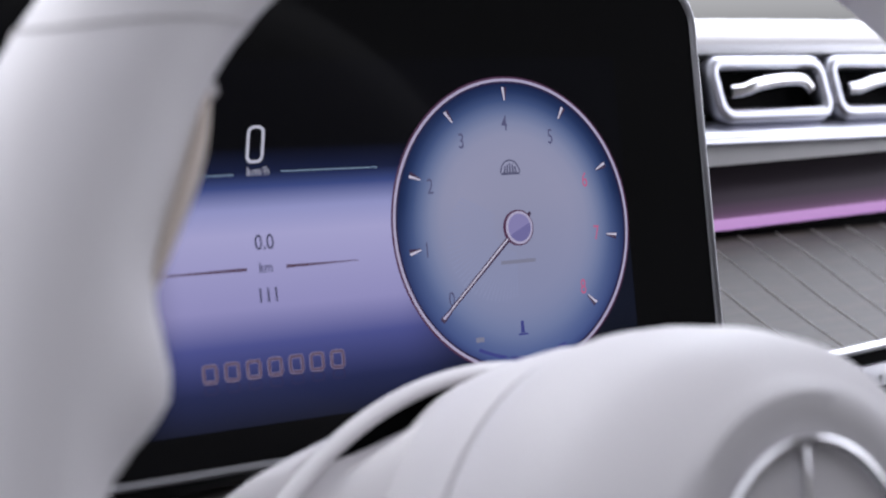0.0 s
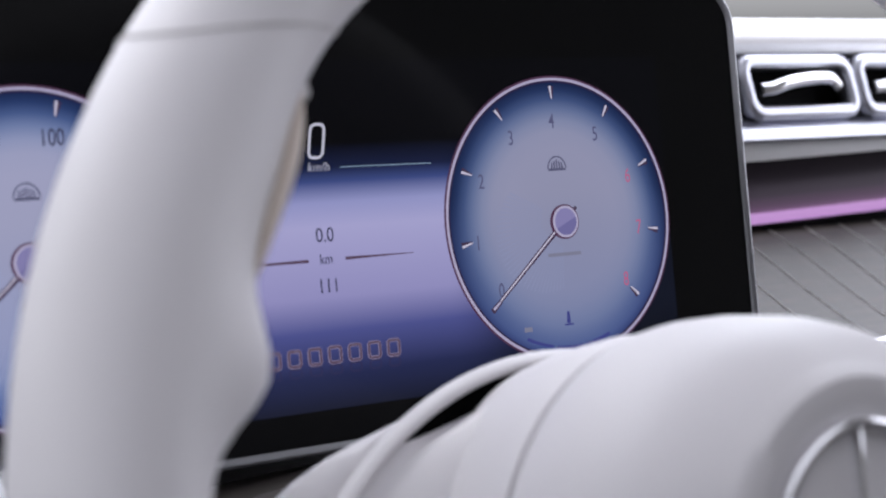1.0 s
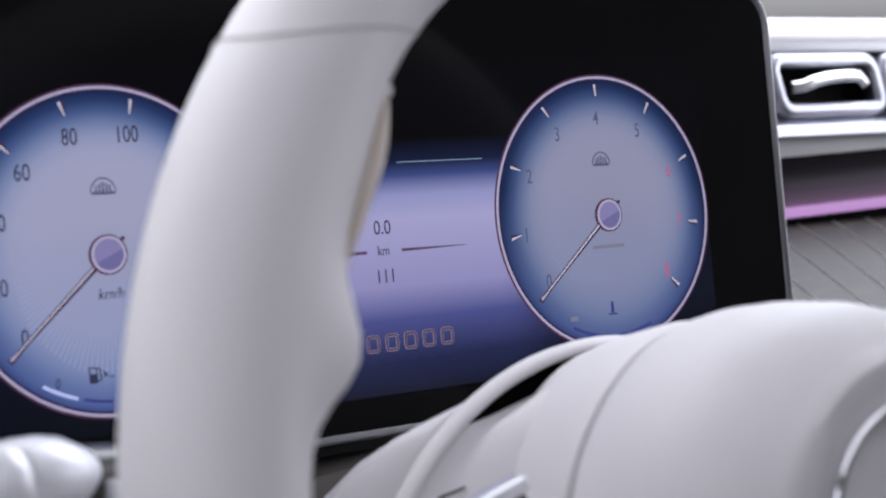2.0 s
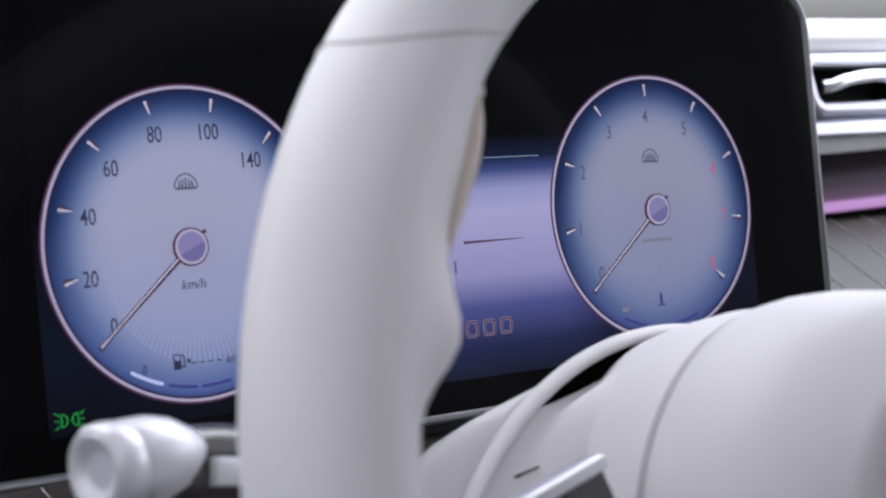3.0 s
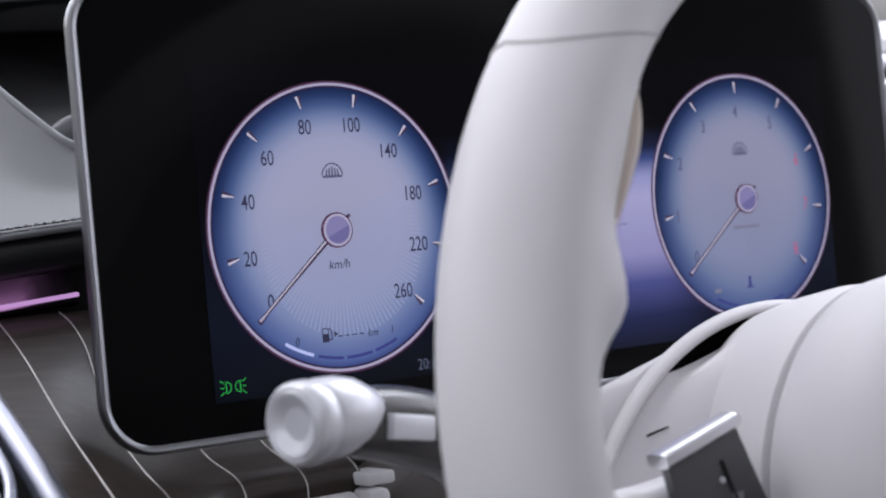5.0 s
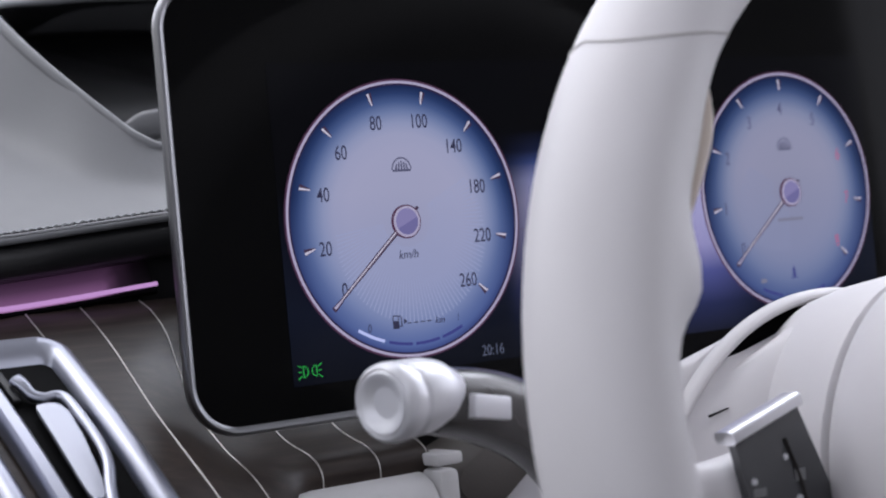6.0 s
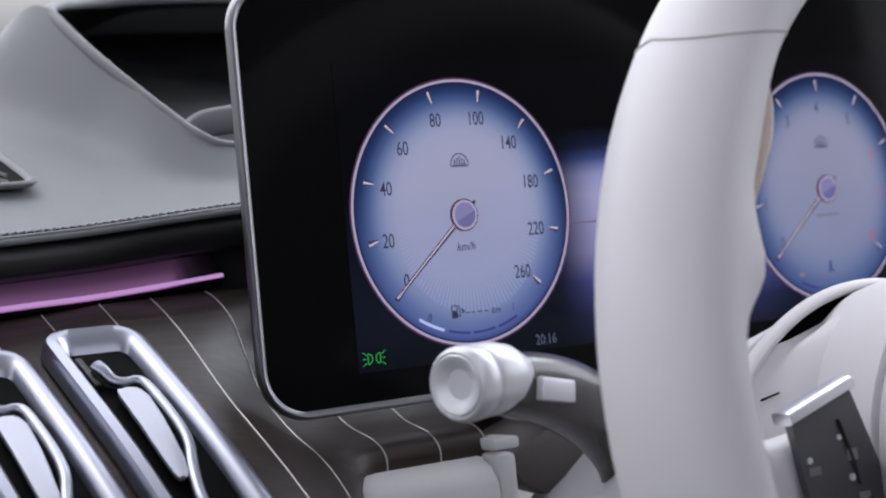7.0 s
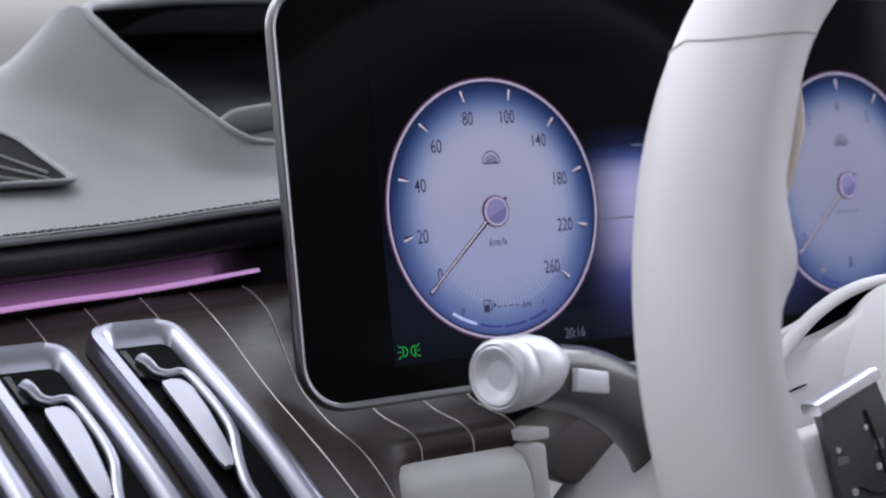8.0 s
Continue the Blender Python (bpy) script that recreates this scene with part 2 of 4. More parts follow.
def part(name, bm, material, parent, label="", smooth=True, m=None, kind=""):
    """One mesh object from a bmesh under a thing or a part; m is its pose in the parent's axes."""
    me = bpy.data.meshes.new(name)
    bmesh.ops.recalc_face_normals(bm, faces=bm.faces)
    bm.to_mesh(me)
    bm.free()
    me.materials.append(material)
    if smooth:
        me.polygons.foreach_set("use_smooth", [True] * len(me.polygons))
        me.set_sharp_from_angle(angle=radians(38))
    ob = new(name, me)
    ob.parent = parent
    if m is not None:
        ob.matrix_local = m
    return tagged(ob, label, kind=kind)


def solo(name, bm, material, label, category, kind="", smooth=True, m=None):
    """A thing that is one mesh."""
    ob = part(name, bm, material, None, "", smooth)
    ob.matrix_world = AXES @ (m if m is not None else pose(0, 0, 0))
    return tagged(ob, label, category, kind=kind)


def block(x0, x1, y0, y1, z0, z1, bevel=0.0, seg=2):
    bm = bmesh.new()
    bmesh.ops.create_cube(bm, size=1)
    bmesh.ops.scale(bm, verts=bm.verts, vec=(x1 - x0, y1 - y0, z1 - z0))
    bmesh.ops.translate(bm, verts=bm.verts, vec=((x0 + x1) / 2, (y0 + y1) / 2, (z0 + z1) / 2))
    if bevel:
        bmesh.ops.bevel(bm, geom=bm.edges[:], offset=bevel, segments=seg, profile=0.5, affect="EDGES")
    return bm


def skin(rows, closed=False, caps=False):
    """A surface through rows of points; closed joins each row's ends."""
    bm = bmesh.new()
    vs = [[bm.verts.new(p) for p in r] for r in rows]
    for a, b in zip(vs, vs[1:]):
        n = len(a)
        for k in range(n if closed else n - 1):
            bm.faces.new((a[k], a[(k + 1) % n], b[(k + 1) % n], b[k]))
    if caps:
        bm.faces.new(vs[0][::-1])
        bm.faces.new(vs[-1])
    return bm


def thick(bm, depth):
    bmesh.ops.recalc_face_normals(bm, faces=bm.faces)
    bmesh.ops.solidify(bm, geom=bm.faces[:], thickness=depth)
    return bm


def spline(pts, n):
    """A smooth curve through points (Catmull-Rom), n steps a span."""
    pts = [Vector(p) for p in pts]
    ext = [2 * pts[0] - pts[1]] + pts + [2 * pts[-1] - pts[-2]]
    out = []
    for i in range(1, len(ext) - 2):
        a, b, c, d = ext[i - 1:i + 3]
        for k in range(n):
            t = k / n
            out.append(0.5 * (2 * b + (c - a) * t + (2 * a - 5 * b + 4 * c - d) * t * t + (3 * b - a - 3 * c + d) * t ** 3))
    out.append(pts[-1])
    return out


def sweep(path, section, up=(0, 0, 1), closed=False, caps=True):
    """Carry a section (function of 0..1 along the path, giving 2D points side, up) along a path."""
    n = len(path)
    rows = []
    for i, p in enumerate(path):
        a = path[(i - 1) % n] if closed else path[max(i - 1, 0)]
        b = path[(i + 1) % n] if closed else path[min(i + 1, n - 1)]
        d = (Vector(b) - Vector(a)).normalized()
        side = d.cross(Vector(up)).normalized()
        u = side.cross(d)
        rows.append([Vector(p) + side * s + u * v for s, v in section(i / (n - 1))])
    if closed:
        rows.append(rows[0])
        bm = skin(rows, closed=True)
        bmesh.ops.remove_doubles(bm, verts=bm.verts, dist=1e-7)
        return bm
    return skin(rows, closed=True, caps=caps)


def oval(a, b, n=20, p=2.0):
    return [(a * math.copysign(abs(math.cos(k)) ** (2 / p), math.cos(k)), b * math.copysign(abs(math.sin(k)) ** (2 / p), math.sin(k)))
            for k in (2 * math.pi * i / n for i in range(n))]


def plate(outline, y0, y1):
    """A flat plate in the plane of the glass: its outline in x, z, between two depths."""
    bm = bmesh.new()
    f = bm.faces.new([bm.verts.new((x, y1, z)) for x, z in outline])
    r = bmesh.ops.extrude_face_region(bm, geom=[f])
    bmesh.ops.translate(bm, verts=[v for v in r["geom"] if isinstance(v, bmesh.types.BMVert)], vec=(0, y0 - y1, 0))
    return bm


def round_rect(x0, x1, z0, z1, r, n=10):
    out = []
    for cx, cz, a0 in ((x1 - r, z1 - r, 0), (x0 + r, z1 - r, 90), (x0 + r, z0 + r, 180), (x1 - r, z0 + r, 270)):
        for k in range(n + 1):
            a = radians(a0 + 90 * k / n)
            out.append((cx + r * math.cos(a), cz + r * math.sin(a)))
    return out


def disc(r, y0, y1, n=96):
    return plate([(r * math.cos(2 * math.pi * k / n), r * math.sin(2 * math.pi * k / n)) for k in range(n)], y0, y1)


def hoop(r0, r1, y0, y1, a0=0.0, a1=360.0, n=128):
    """A flat ring or arc between two radii, with depth."""
    full = abs(a1 - a0 - 360) < 1e-6
    steps = n if full else max(6, int(n * abs(a1 - a0) / 360))
    rows = []
    for k in range(steps + (0 if full else 1)):
        a = radians(a0 + (a1 - a0) * k / steps)
        c, s = math.cos(a), math.sin(a)
        rows.append([(r0 * c, y0, r0 * s), (r1 * c, y0, r1 * s), (r1 * c, y1, r1 * s), (r0 * c, y1, r0 * s)])
    if full:
        rows.append(rows[0])
        bm = skin(rows, closed=True)
        bmesh.ops.remove_doubles(bm, verts=bm.verts, dist=1e-8)
        return bm
    return skin(rows, closed=True, caps=True)


def strip(x0, z0, x1, z1, w0, w1, y0, y1):
    """A straight tapered stroke on the screen."""
    dx, dz = x1 - x0, z1 - z0
    l = math.hypot(dx, dz)
    nx, nz = -dz / l / 2, dx / l / 2
    return plate([(x0 + nx * w0, z0 + nz * w0), (x0 - nx * w0, z0 - nz * w0), (x1 - nx * w1, z1 - nz * w1), (x1 + nx * w1, z1 + nz * w1)], y0, y1)


def merge(*bms):
    out = bmesh.new()
    for b in bms:
        me = bpy.data.meshes.new("scratch")
        b.to_mesh(me)
        b.free()
        out.from_mesh(me)
        bpy.data.meshes.remove(me)
    return out


def words(name, text, x, y, z, size, material, parent, narrow=0.8, slant=0.0, depth=0.00003, weight=0.0):
    """Upright lettering on the screen, centred at x, z."""
    cu = bpy.data.curves.new(name, "FONT")
    cu.body, cu.size, cu.align_x, cu.align_y = text, size, "CENTER", "CENTER"
    cu.extrude, cu.shear, cu.offset, cu.resolution_u = depth, slant, weight, 4
    tmp = new(name, cu)
    bpy.context.view_layer.update()
    me = bpy.data.meshes.new_from_object(tmp.evaluated_get(bpy.context.evaluated_depsgraph_get()))
    bpy.data.objects.remove(tmp)
    bpy.data.curves.remove(cu)
    zs = [v.co.y for v in me.vertices]
    me.transform(Matrix.Translation((0, -(min(zs) + max(zs)) / 2, 0)))
    me.transform(Matrix.Diagonal((narrow, 1, 1, 1)))
    me.transform(Matrix.Rotation(radians(90), 4, "X"))
    me.materials.clear()
    me.materials.append(material)
    ob = new(name, me)
    ob.parent = parent
    ob.matrix_local = pose(x, y, z)
    return ob


# ---- cabin shell ----
def shell():
    roof = merge(block(-1.1, 1.3, -2.0, -0.95, 0.42, 0.46), block(-1.1, -0.43, -0.95, -0.12, 0.42, 0.46), block(0.53, 1.3, -0.95, -0.12, 0.42, 0.46), block(-0.43, 0.53, -0.29, -0.12, 0.42, 0.46))
    solo("ceiling", roof, M_HEAD, "unseen grey cloth headliner with a hole for overhead fill", "ceiling", "structure", False)
    solo("floor", block(-1.1, 1.3, -2.0, 1.2, -0.80, -0.75), M_CARPET, "dark carpeted cabin floor", "floor", "structure")
    # Unseen walls: east and south bounce light, west blocks low sky.
    for nm, a, mt, lb in (("wall_west", (-0.86, -0.82, -2.0, 0.9, -0.75, 0.0), M_HEAD, "plain grey door trim below the side window"), ("wall_east", (0.98, 1.02, -2.0, -0.60, -0.75, 0.42), M_HEAD, "unseen pale wall bouncing light from the far side"), ("wall_east_door", (0.98, 1.02, -0.60, 0.9, -0.75, -0.13), M_HEAD, "grey door trim below the far window"),
                          ("wall_south", (-1.1, 1.3, -2.04, -2.0, -0.75, 0.42), M_HEAD, "unseen pale wall bouncing light from the rear"), ("wall_north", (-1.1, 1.3, 0.75, 0.79, -0.75, -0.02), M_HEAD, "plain grey bulkhead")):
        solo(nm, block(*a), mt, lb, "wall", "structure")


shell()


# ---- instrument cluster ----
X0, X1, Z0, Z1 = -0.0908, 0.2825, -0.0695, 0.0830
MID = 0.0952
FACE = -0.0006


def frame_sweep(x0, x1, z0, z1, r, section):
    loop = [Vector((x, 0, z)) for x, z in round_rect(x0, x1, z0, z1, r, 14)]
    n = len(loop)
    rows = []
    for i, p in enumerate(loop):
        d = (loop[(i + 1) % n] - loop[i - 1]).normalized()
        out = Vector((d.z, 0, -d.x))
        rows.append([p + out * s + Vector((0, v, 0)) for s, v in section])
    rows.append(rows[0])
    bm = skin(rows, closed=True)
    bmesh.ops.remove_doubles(bm, verts=bm.verts, dist=1e-7)
    return bm


def slant(bm, k):
    for v in bm.verts:
        v.co.x += k * v.co.z
    return bm


def pointer(parent, hub, tip, y):
    hx, hz = hub
    tx, tz = tip
    l = math.hypot(tx - hx, tz - hz)
    ux, uz = (tx - hx) / l, (tz - hz) / l
    nd = part("needle", strip(hx, hz, tx, tz, 0.0019, 0.0011, y - 0.0002, y + 0.0001), L_NEEDLEDK, parent, "slim rose-edged needle resting at zero", False)
    part("needle_light", strip(hx + uz * 0.0004, hz - ux * 0.0004, tx + uz * 0.0002 - ux * 0.003, tz - ux * 0.0002 - uz * 0.003, 0.00045, 0.00025, y - 0.0006, y - 0.0002), L_NEEDLE, parent, "", False)
    part("needle_tip", strip(tx - ux * 0.005, tz - uz * 0.005, tx, tz, 0.0012, 0.0019, y - 0.0005, y - 0.0001), L_NEEDLEDK, parent, "", False)
    part("needle_tip_light", strip(tx - ux * 0.0046 + uz * 0.0002, tz - uz * 0.0046 - ux * 0.0002, tx - ux * 0.0006 + uz * 0.0003, tz - uz * 0.0006 - ux * 0.0003, 0.0004, 0.0009, y - 0.0008, y - 0.0005), L_RIM, parent, "", False)
    part("needle_tail", strip(hx, hz, hx - ux * 0.0075, hz - uz * 0.0075, 0.0016, 0.0010, y - 0.0004, y), L_NEEDLEDK, parent, "", False)
    part("hub", disc(0.0060, y - 0.0009, y, 48), L_RIMRED, parent, "round lilac hub with a rose edge", False, pose(hx, 0, hz))
    part("hub_rim", hoop(0.0047, 0.0055, y - 0.0011, y - 0.0009, n=48), L_RIM, parent, "", False, pose(hx, 0, hz))
    part("hub_face", disc(0.0047, y - 0.0011, y - 0.0009, 48), L_HUB, parent, "", False, pose(hx, 0, hz))
    part("hub_shade", plate([(0.0046 * math.cos(radians(a)), 0.0046 * math.sin(radians(a))) for a in range(-150, 25, 7)], y - 0.0013, y - 0.0011), L_HUBDK, parent, "", False, pose(hx, 0, hz))


def dial(name, cx, parent, label, marks, ticks, tick_r, hub, tip, ink=L_INK, glow=M_DIAL):
    d = part(name, disc(RING, FACE - 0.0002, FACE, 128), glow, parent, label, False, pose(cx, 0, 0))
    y = FACE - 0.0003
    part("dial_rim", hoop(RING - 0.0008, RING + 0.0001, y - 0.0002, y), L_RIM, d, "pale rose metal-look rim", False)
    part("dial_rim_inner", hoop(RING - 0.0015, RING - 0.0008, y - 0.0001, y), L_RIMDARK, d, "", False)
    part("dial_rim_outer", hoop(RING + 0.0001, RING + 0.0008, y - 0.0001, y), L_RIMRED, d, "", False)
    for a in ticks:
        c, s = math.cos(radians(a)), math.sin(radians(a))
        r0, r1 = tick_r - 0.0022, tick_r + 0.0022
        part("tick", strip(r0 * c, r0 * s, r1 * c, r1 * s, 0.0008, 0.0023, y - 0.0001, y), L_NEEDLEDK, d, "", False)
        part("tick_light", strip(r0 * c - s * 0.0001, r0 * s + c * 0.0001, r1 * c - s * 0.0005, r1 * s + c * 0.0005, 0.0004, 0.0009, y - 0.0002, y - 0.0001), L_NEEDLE, d, "", False)
    for text, x, z, red in marks:
        words("numeral", text, x, y - 0.0001, z, 0.0072, L_RED if red else ink, d, 0.72, weight=0.00001)
    # plain crest below the upper numerals
    cr = [hoop(0.0034, 0.0038, y - 0.0001, y, 5, 175, 60)] + [strip(k * 0.0011, 0.0, k * 0.0009, 0.0028 - abs(k) * 0.0004, 0.0006, 0.0004, y - 0.0001, y) for k in (-2, -1, 0, 1, 2)] + [strip(-0.0034, 0, 0.0034, 0, 0.0006, 0.0006, y - 0.0001, y)]
    part("crest", merge(*cr), L_CREST, d, "small plain domed crest", False, pose(-0.0003, 0, 0.0152) @ Matrix.Diagonal((1.12, 1, 1.25, 1)))
    pointer(d, hub, tip, y - 0.0002)
    return d


def settle(d, x):
    """Puts a dial in place: its rim's centre lies a little below the centre of the scale."""
    for ch in d.children:
        if not ch.name.startswith("dial_rim"):
            ch.location.z += DROP
    d.matrix_local = pose(x, 0, -Z0 - DROP)


def sunburst(parent, a0, a1, n, y, r0=0.009, r1=0.030, material=L_RAY):
    bms = []
    for k in range(n):
        a = radians(a0 + (a1 - a0) * k / (n - 1))
        q = r1 * (0.80 + 0.2 * math.sin(math.pi * k / (n - 1)))
        bms.append(strip(r0 * math.cos(a), r0 * math.sin(a) - 0.002, q * math.cos(a), q * math.sin(a) - 0.002, 0.00010, 0.00034, y - 0.00006, y))
    part("sunburst", merge(*bms), material, parent, "fine pale rays fanning from the hub", False, kind="stuff")


def cluster():
    c = thing("instrument_cluster", "free-standing glossy black digital instrument cluster with grey metal frame", "instrument cluster", MID, 0.0, Z0)
    here = pose(-MID, 0, -Z0)
    sec = [(-0.0022, -0.0006), (-0.0014, -0.0014), (-0.0004, -0.0018), (0.0004, -0.0014), (0.0008, -0.0004), (0.0008, 0.0020), (-0.0004, 0.0036), (-0.0022, 0.0036)]
    part("bezel", frame_sweep(X0 + 0.0008, X1 - 0.0008, Z0 + 0.0008, Z1 - 0.0008, 0.0175, sec), M_BEZEL, c, "slim brushed grey metal frame", m=here)
    part("housing", plate(round_rect(X0 + 0.014, X1 - 0.014, Z0 + 0.012, Z1 - 0.012, 0.016), 0.0005, 0.014), M_DARK, c, "black plastic back shell", m=here)
    part("glass", plate(round_rect(X0 + 0.001, X1 - 0.001, Z0 + 0.001, Z1 - 0.001, 0.017), -0.0004, 0.0004), M_GLASS, c, "black glass front", False, here)
    scr = part("screen", plate([(-0.1465, -0.056), (0.1465, -0.056), (0.1465, 0.054), (-0.1465, 0.054)], FACE, -0.0004), M_BAND, c, "lit screen with a pale lilac band", False, pose(0, 0, -Z0))
    y = FACE - 0.0003
    sp = [("0", -0.0282, -0.025, 0), ("20", -0.0344, -0.0103, 0), ("40", -0.0335, 0.0083, 0), ("60", -0.0249, 0.0225, 0), ("80", -0.0095, 0.0323, 0),
          ("100", 0.0087, 0.0325, 0), ("140", 0.0229, 0.0231, 0), ("180", 0.0316, 0.008, 0), ("220", 0.0323, -0.0099, 0), ("260", 0.0242, -0.0256, 0)]
    ang = [194.5, 165, 135, 105, 75, 45, 15, -14.5, -43.8]
    d = dial("speedometer", 0.0 - MID, c, "round pale blue speedometer reading zero", sp, ang, 0.0420, (-0.0008, -0.0030), (-0.0335, -0.0316))
    sunburst(d, 26, -172, 72, y, 0.010, 0.0375)
    words("unit", "km/h", -0.0007, y - 0.0001, -0.0145, 0.0044, L_INK, d, 0.95, 0.2)
    words("numeral", "0", -0.0197, y - 0.0001, -0.0392, 0.0042, L_INK, d, 0.8, 0.15)
    words("unit", "km", 0.0102, y - 0.0001, -0.0388, 0.0036, L_INK, d, 0.95, 0.2)
    words("numeral", "1", 0.0181, y - 0.0001, -0.0385, 0.0036, L_INK, d, 0.8, 0.15)
    for k in range(4):
        part("dash_mark", strip(-0.0037 + 0.0028 * k, -0.0388, -0.0019 + 0.0028 * k, -0.0388, 0.0004, 0.0004, y - 0.0001, y), L_INK, d, "", False)
    pump = merge(plate([(-0.0017, -0.0024), (0.0009, -0.0024), (0.0009, 0.0002), (-0.0017, 0.0002)], y - 0.0001, y), frame_sweep(-0.0015, 0.0007, 0.0002, 0.0022, 0.0004, [(-0.0002, y - 0.0001), (-0.0002, y), (0.0002, y), (0.0002, y - 0.0001)]),
                 strip(0.0010, -0.0016, 0.0020, -0.0016, 0.0004, 0.0004, y - 0.0001, y), strip(0.0020, -0.0018, 0.0020, 0.0012, 0.0004, 0.0004, y - 0.0001, y), strip(0.0021, 0.0012, 0.0012, 0.0022, 0.0004, 0.0004, y - 0.0001, y),
                 plate([(0.0030, 0.0010), (0.0030, -0.0010), (0.0044, 0.0)], y - 0.0001, y))
    part("fuel_icon", pump, L_INK, d, "dark fuel pump symbol", False, pose(-0.0081, 0, -0.0380))
    for a0, a1, mt in ((238.5, 252.5, L_BARLIT), (255, 267, L_BAR), (269, 281.5, L_BAR), (283.5, 295, L_BAR)):
        part("fuel_bar", hoop(0.0479 - 0.0021, 0.0479 - 0.0011, y - 0.0003, y, a0, a1), mt, d, "", False)
    tm = [("0", -0.0287, -0.0245, 0), ("1", -0.0367, -0.0079, 0), ("2", -0.0333, 0.0126, 0), ("3", -0.0193, 0.0268, 0), ("4", -0.001, 0.0322, 0),
          ("5", 0.018, 0.0271, 0), ("6", 0.0314, 0.0118, 1), ("7", 0.0346, -0.0068, 1), ("8", 0.0266, -0.0248, 1)]
    tang = [191, 158, 124, 90, 56, 22, -11, -44.5]
    e = dial("tachometer", 0.192 - MID, c, "round pale blue rev counter with red upper numerals", tm, tang, 0.0420, (0.0005, -0.0030), (-0.0334, -0.0312), L_INKSOFT, M_DIAL_DIM)
    sunburst(e, 155, 265, 34, y, material=L_RAYSOFT)
    part("caption_bar", strip(-0.0075, -0.0142, 0.0070, -0.0142, 0.0012, 0.0012, y - 0.0001, y), L_GREY, e, "", False)
    part("temperature_icon", merge(strip(-0.001, -0.034, -0.001, -0.038, 0.0010, 0.0016, y - 0.0001, y), strip(-0.0028, -0.0385, 0.0010, -0.0385, 0.0006, 0.0006, y - 0.0001, y)), L_BAR, e, "", False)
    part("caption_bar", strip(-0.0205, -0.0387, -0.0172, -0.0387, 0.0016, 0.0016, y - 0.0001, y), L_GREY, e, "", False)
    for a0, a1 in ((245, 259), (261.5, 275), (277.5, 291)):
        part("temperature_bar", hoop(0.0458, 0.0468, y - 0.0003, y, a0, a1), L_BAR, e, "", False)
    settle(d, -MID)
    settle(e, 0.192 - MID)
    # middle of the screen
    z0 = -Z0
    y = FACE - 0.0001
    part("speed_digit", slant(frame_sweep(-0.0025, 0.0025, -0.0052, 0.0052, 0.0018, [(-0.0004, 0), (-0.0004, -0.0001), (0.0005, -0.0001), (0.0005, 0)]), 0.17), L_WHITE, c, "tall white zero", False,
         pose(0.0962 - MID, y, z0 + 0.0284))
    words("unit", "km/h", 0.0960 - MID, y - 0.0001, z0 + 0.0203, 0.0040, L_WHITE, c, 1.0, 0.2, weight=-0.00005)
    words("trip", "0.0", 0.0962 - MID, y - 0.0001, z0 - 0.0012, 0.0066, L_INK, c, 0.85)
    words("unit", "km", 0.0960 - MID, y - 0.0001, z0 - 0.0088, 0.0046, L_INK, c, 0.85)
    words("odometer", "111", 0.0961 - MID, y - 0.0001, z0 - 0.0172, 0.0064, L_INK, c, 0.85)
    for xa, za, xb, zb, w0, w1 in ((0.0700, 0.0195, 0.0877, 0.0194, 0.0003, 0.0003), (0.1043, 0.0199, 0.1392, 0.0197, 0.0003, 0.0003)):
        part("thin_line", strip(xa - MID, za + z0, xb - MID, zb + z0, w0, w1, y - 0.0001, y), L_CYAN, c, "", False)
    for xa, xb, w0, w1 in ((0.0500, 0.0895, 0.0002, 0.0010), (0.1291, 0.1032, 0.0002, 0.0010)):
        part("divider", strip(xa - MID, -0.0091 + z0, xb - MID, -0.0091 + z0, w0, w1, y - 0.0001, y), L_LOGO, c, "", False)
    # maker's wordmark as plain blocks
    def edge(w):
        return [(-w, 0), (-w, -0.0001), (w, -0.0001), (w, 0)]
    for k in range(7):
        at = pose(0.0742 + 0.00735 * k - MID, y, z0 - 0.0390)
        part("wordmark_block", frame_sweep(-0.0021, 0.0021, -0.0024, 0.0024, 0.0009, edge(0.00055)), L_LOGO2, c, "", False, at)
        part("wordmark_core", frame_sweep(-0.0021, 0.0021, -0.0024, 0.0024, 0.0009, edge(0.00034)), L_LOGO, c, "", False, at @ pose(0, -0.0001, 0))
        part("wordmark_mirror", frame_sweep(-0.0020, 0.0020, -0.0013, 0.0013, 0.0007, edge(0.00022)), L_MIRROR, c, "", False, at @ pose(0, 0, -0.0046))
    words("clock", "20:16", 0.0326 - MID, y - 0.0001, z0 - 0.0519, 0.0056, L_CLOCK, c, 0.82, weight=-0.00004)
    # green side-light symbol: two lamps, round sides inwards, rays outwards
    for side in (-1, 1):
        a0 = -90 if side < 0 else 90
        bits = [hoop(0.0017, 0.0020, y - 0.0001, y, a0, a0 + 180, 50), strip(0, -0.0019, 0, 0.0019, 0.0003, 0.0003, y - 0.0001, y)]
        bits += [strip(side * 0.0007, k * 0.0014, side * 0.0021, k * 0.0024, 0.0003, 0.0003, y - 0.0001, y) for k in (-1, 0, 1)]
        part("lamp_icon", merge(*bits), L_GREEN, c, "green side-light symbol", False, pose(-0.0447 + side * 0.0026 - MID, 0, z0 - 0.0512))
    part("mount", block(-0.06, 0.06, 0.014, 0.085, 0.015, 0.055, 0.006), M_DARK, c, "black bracket behind the glass")


cluster()


# ---- steering wheel ----
WHEEL = pose(0.1189, -0.1727, -0.0779, -11.5, 0, 0)
RIM_R = 0.1765


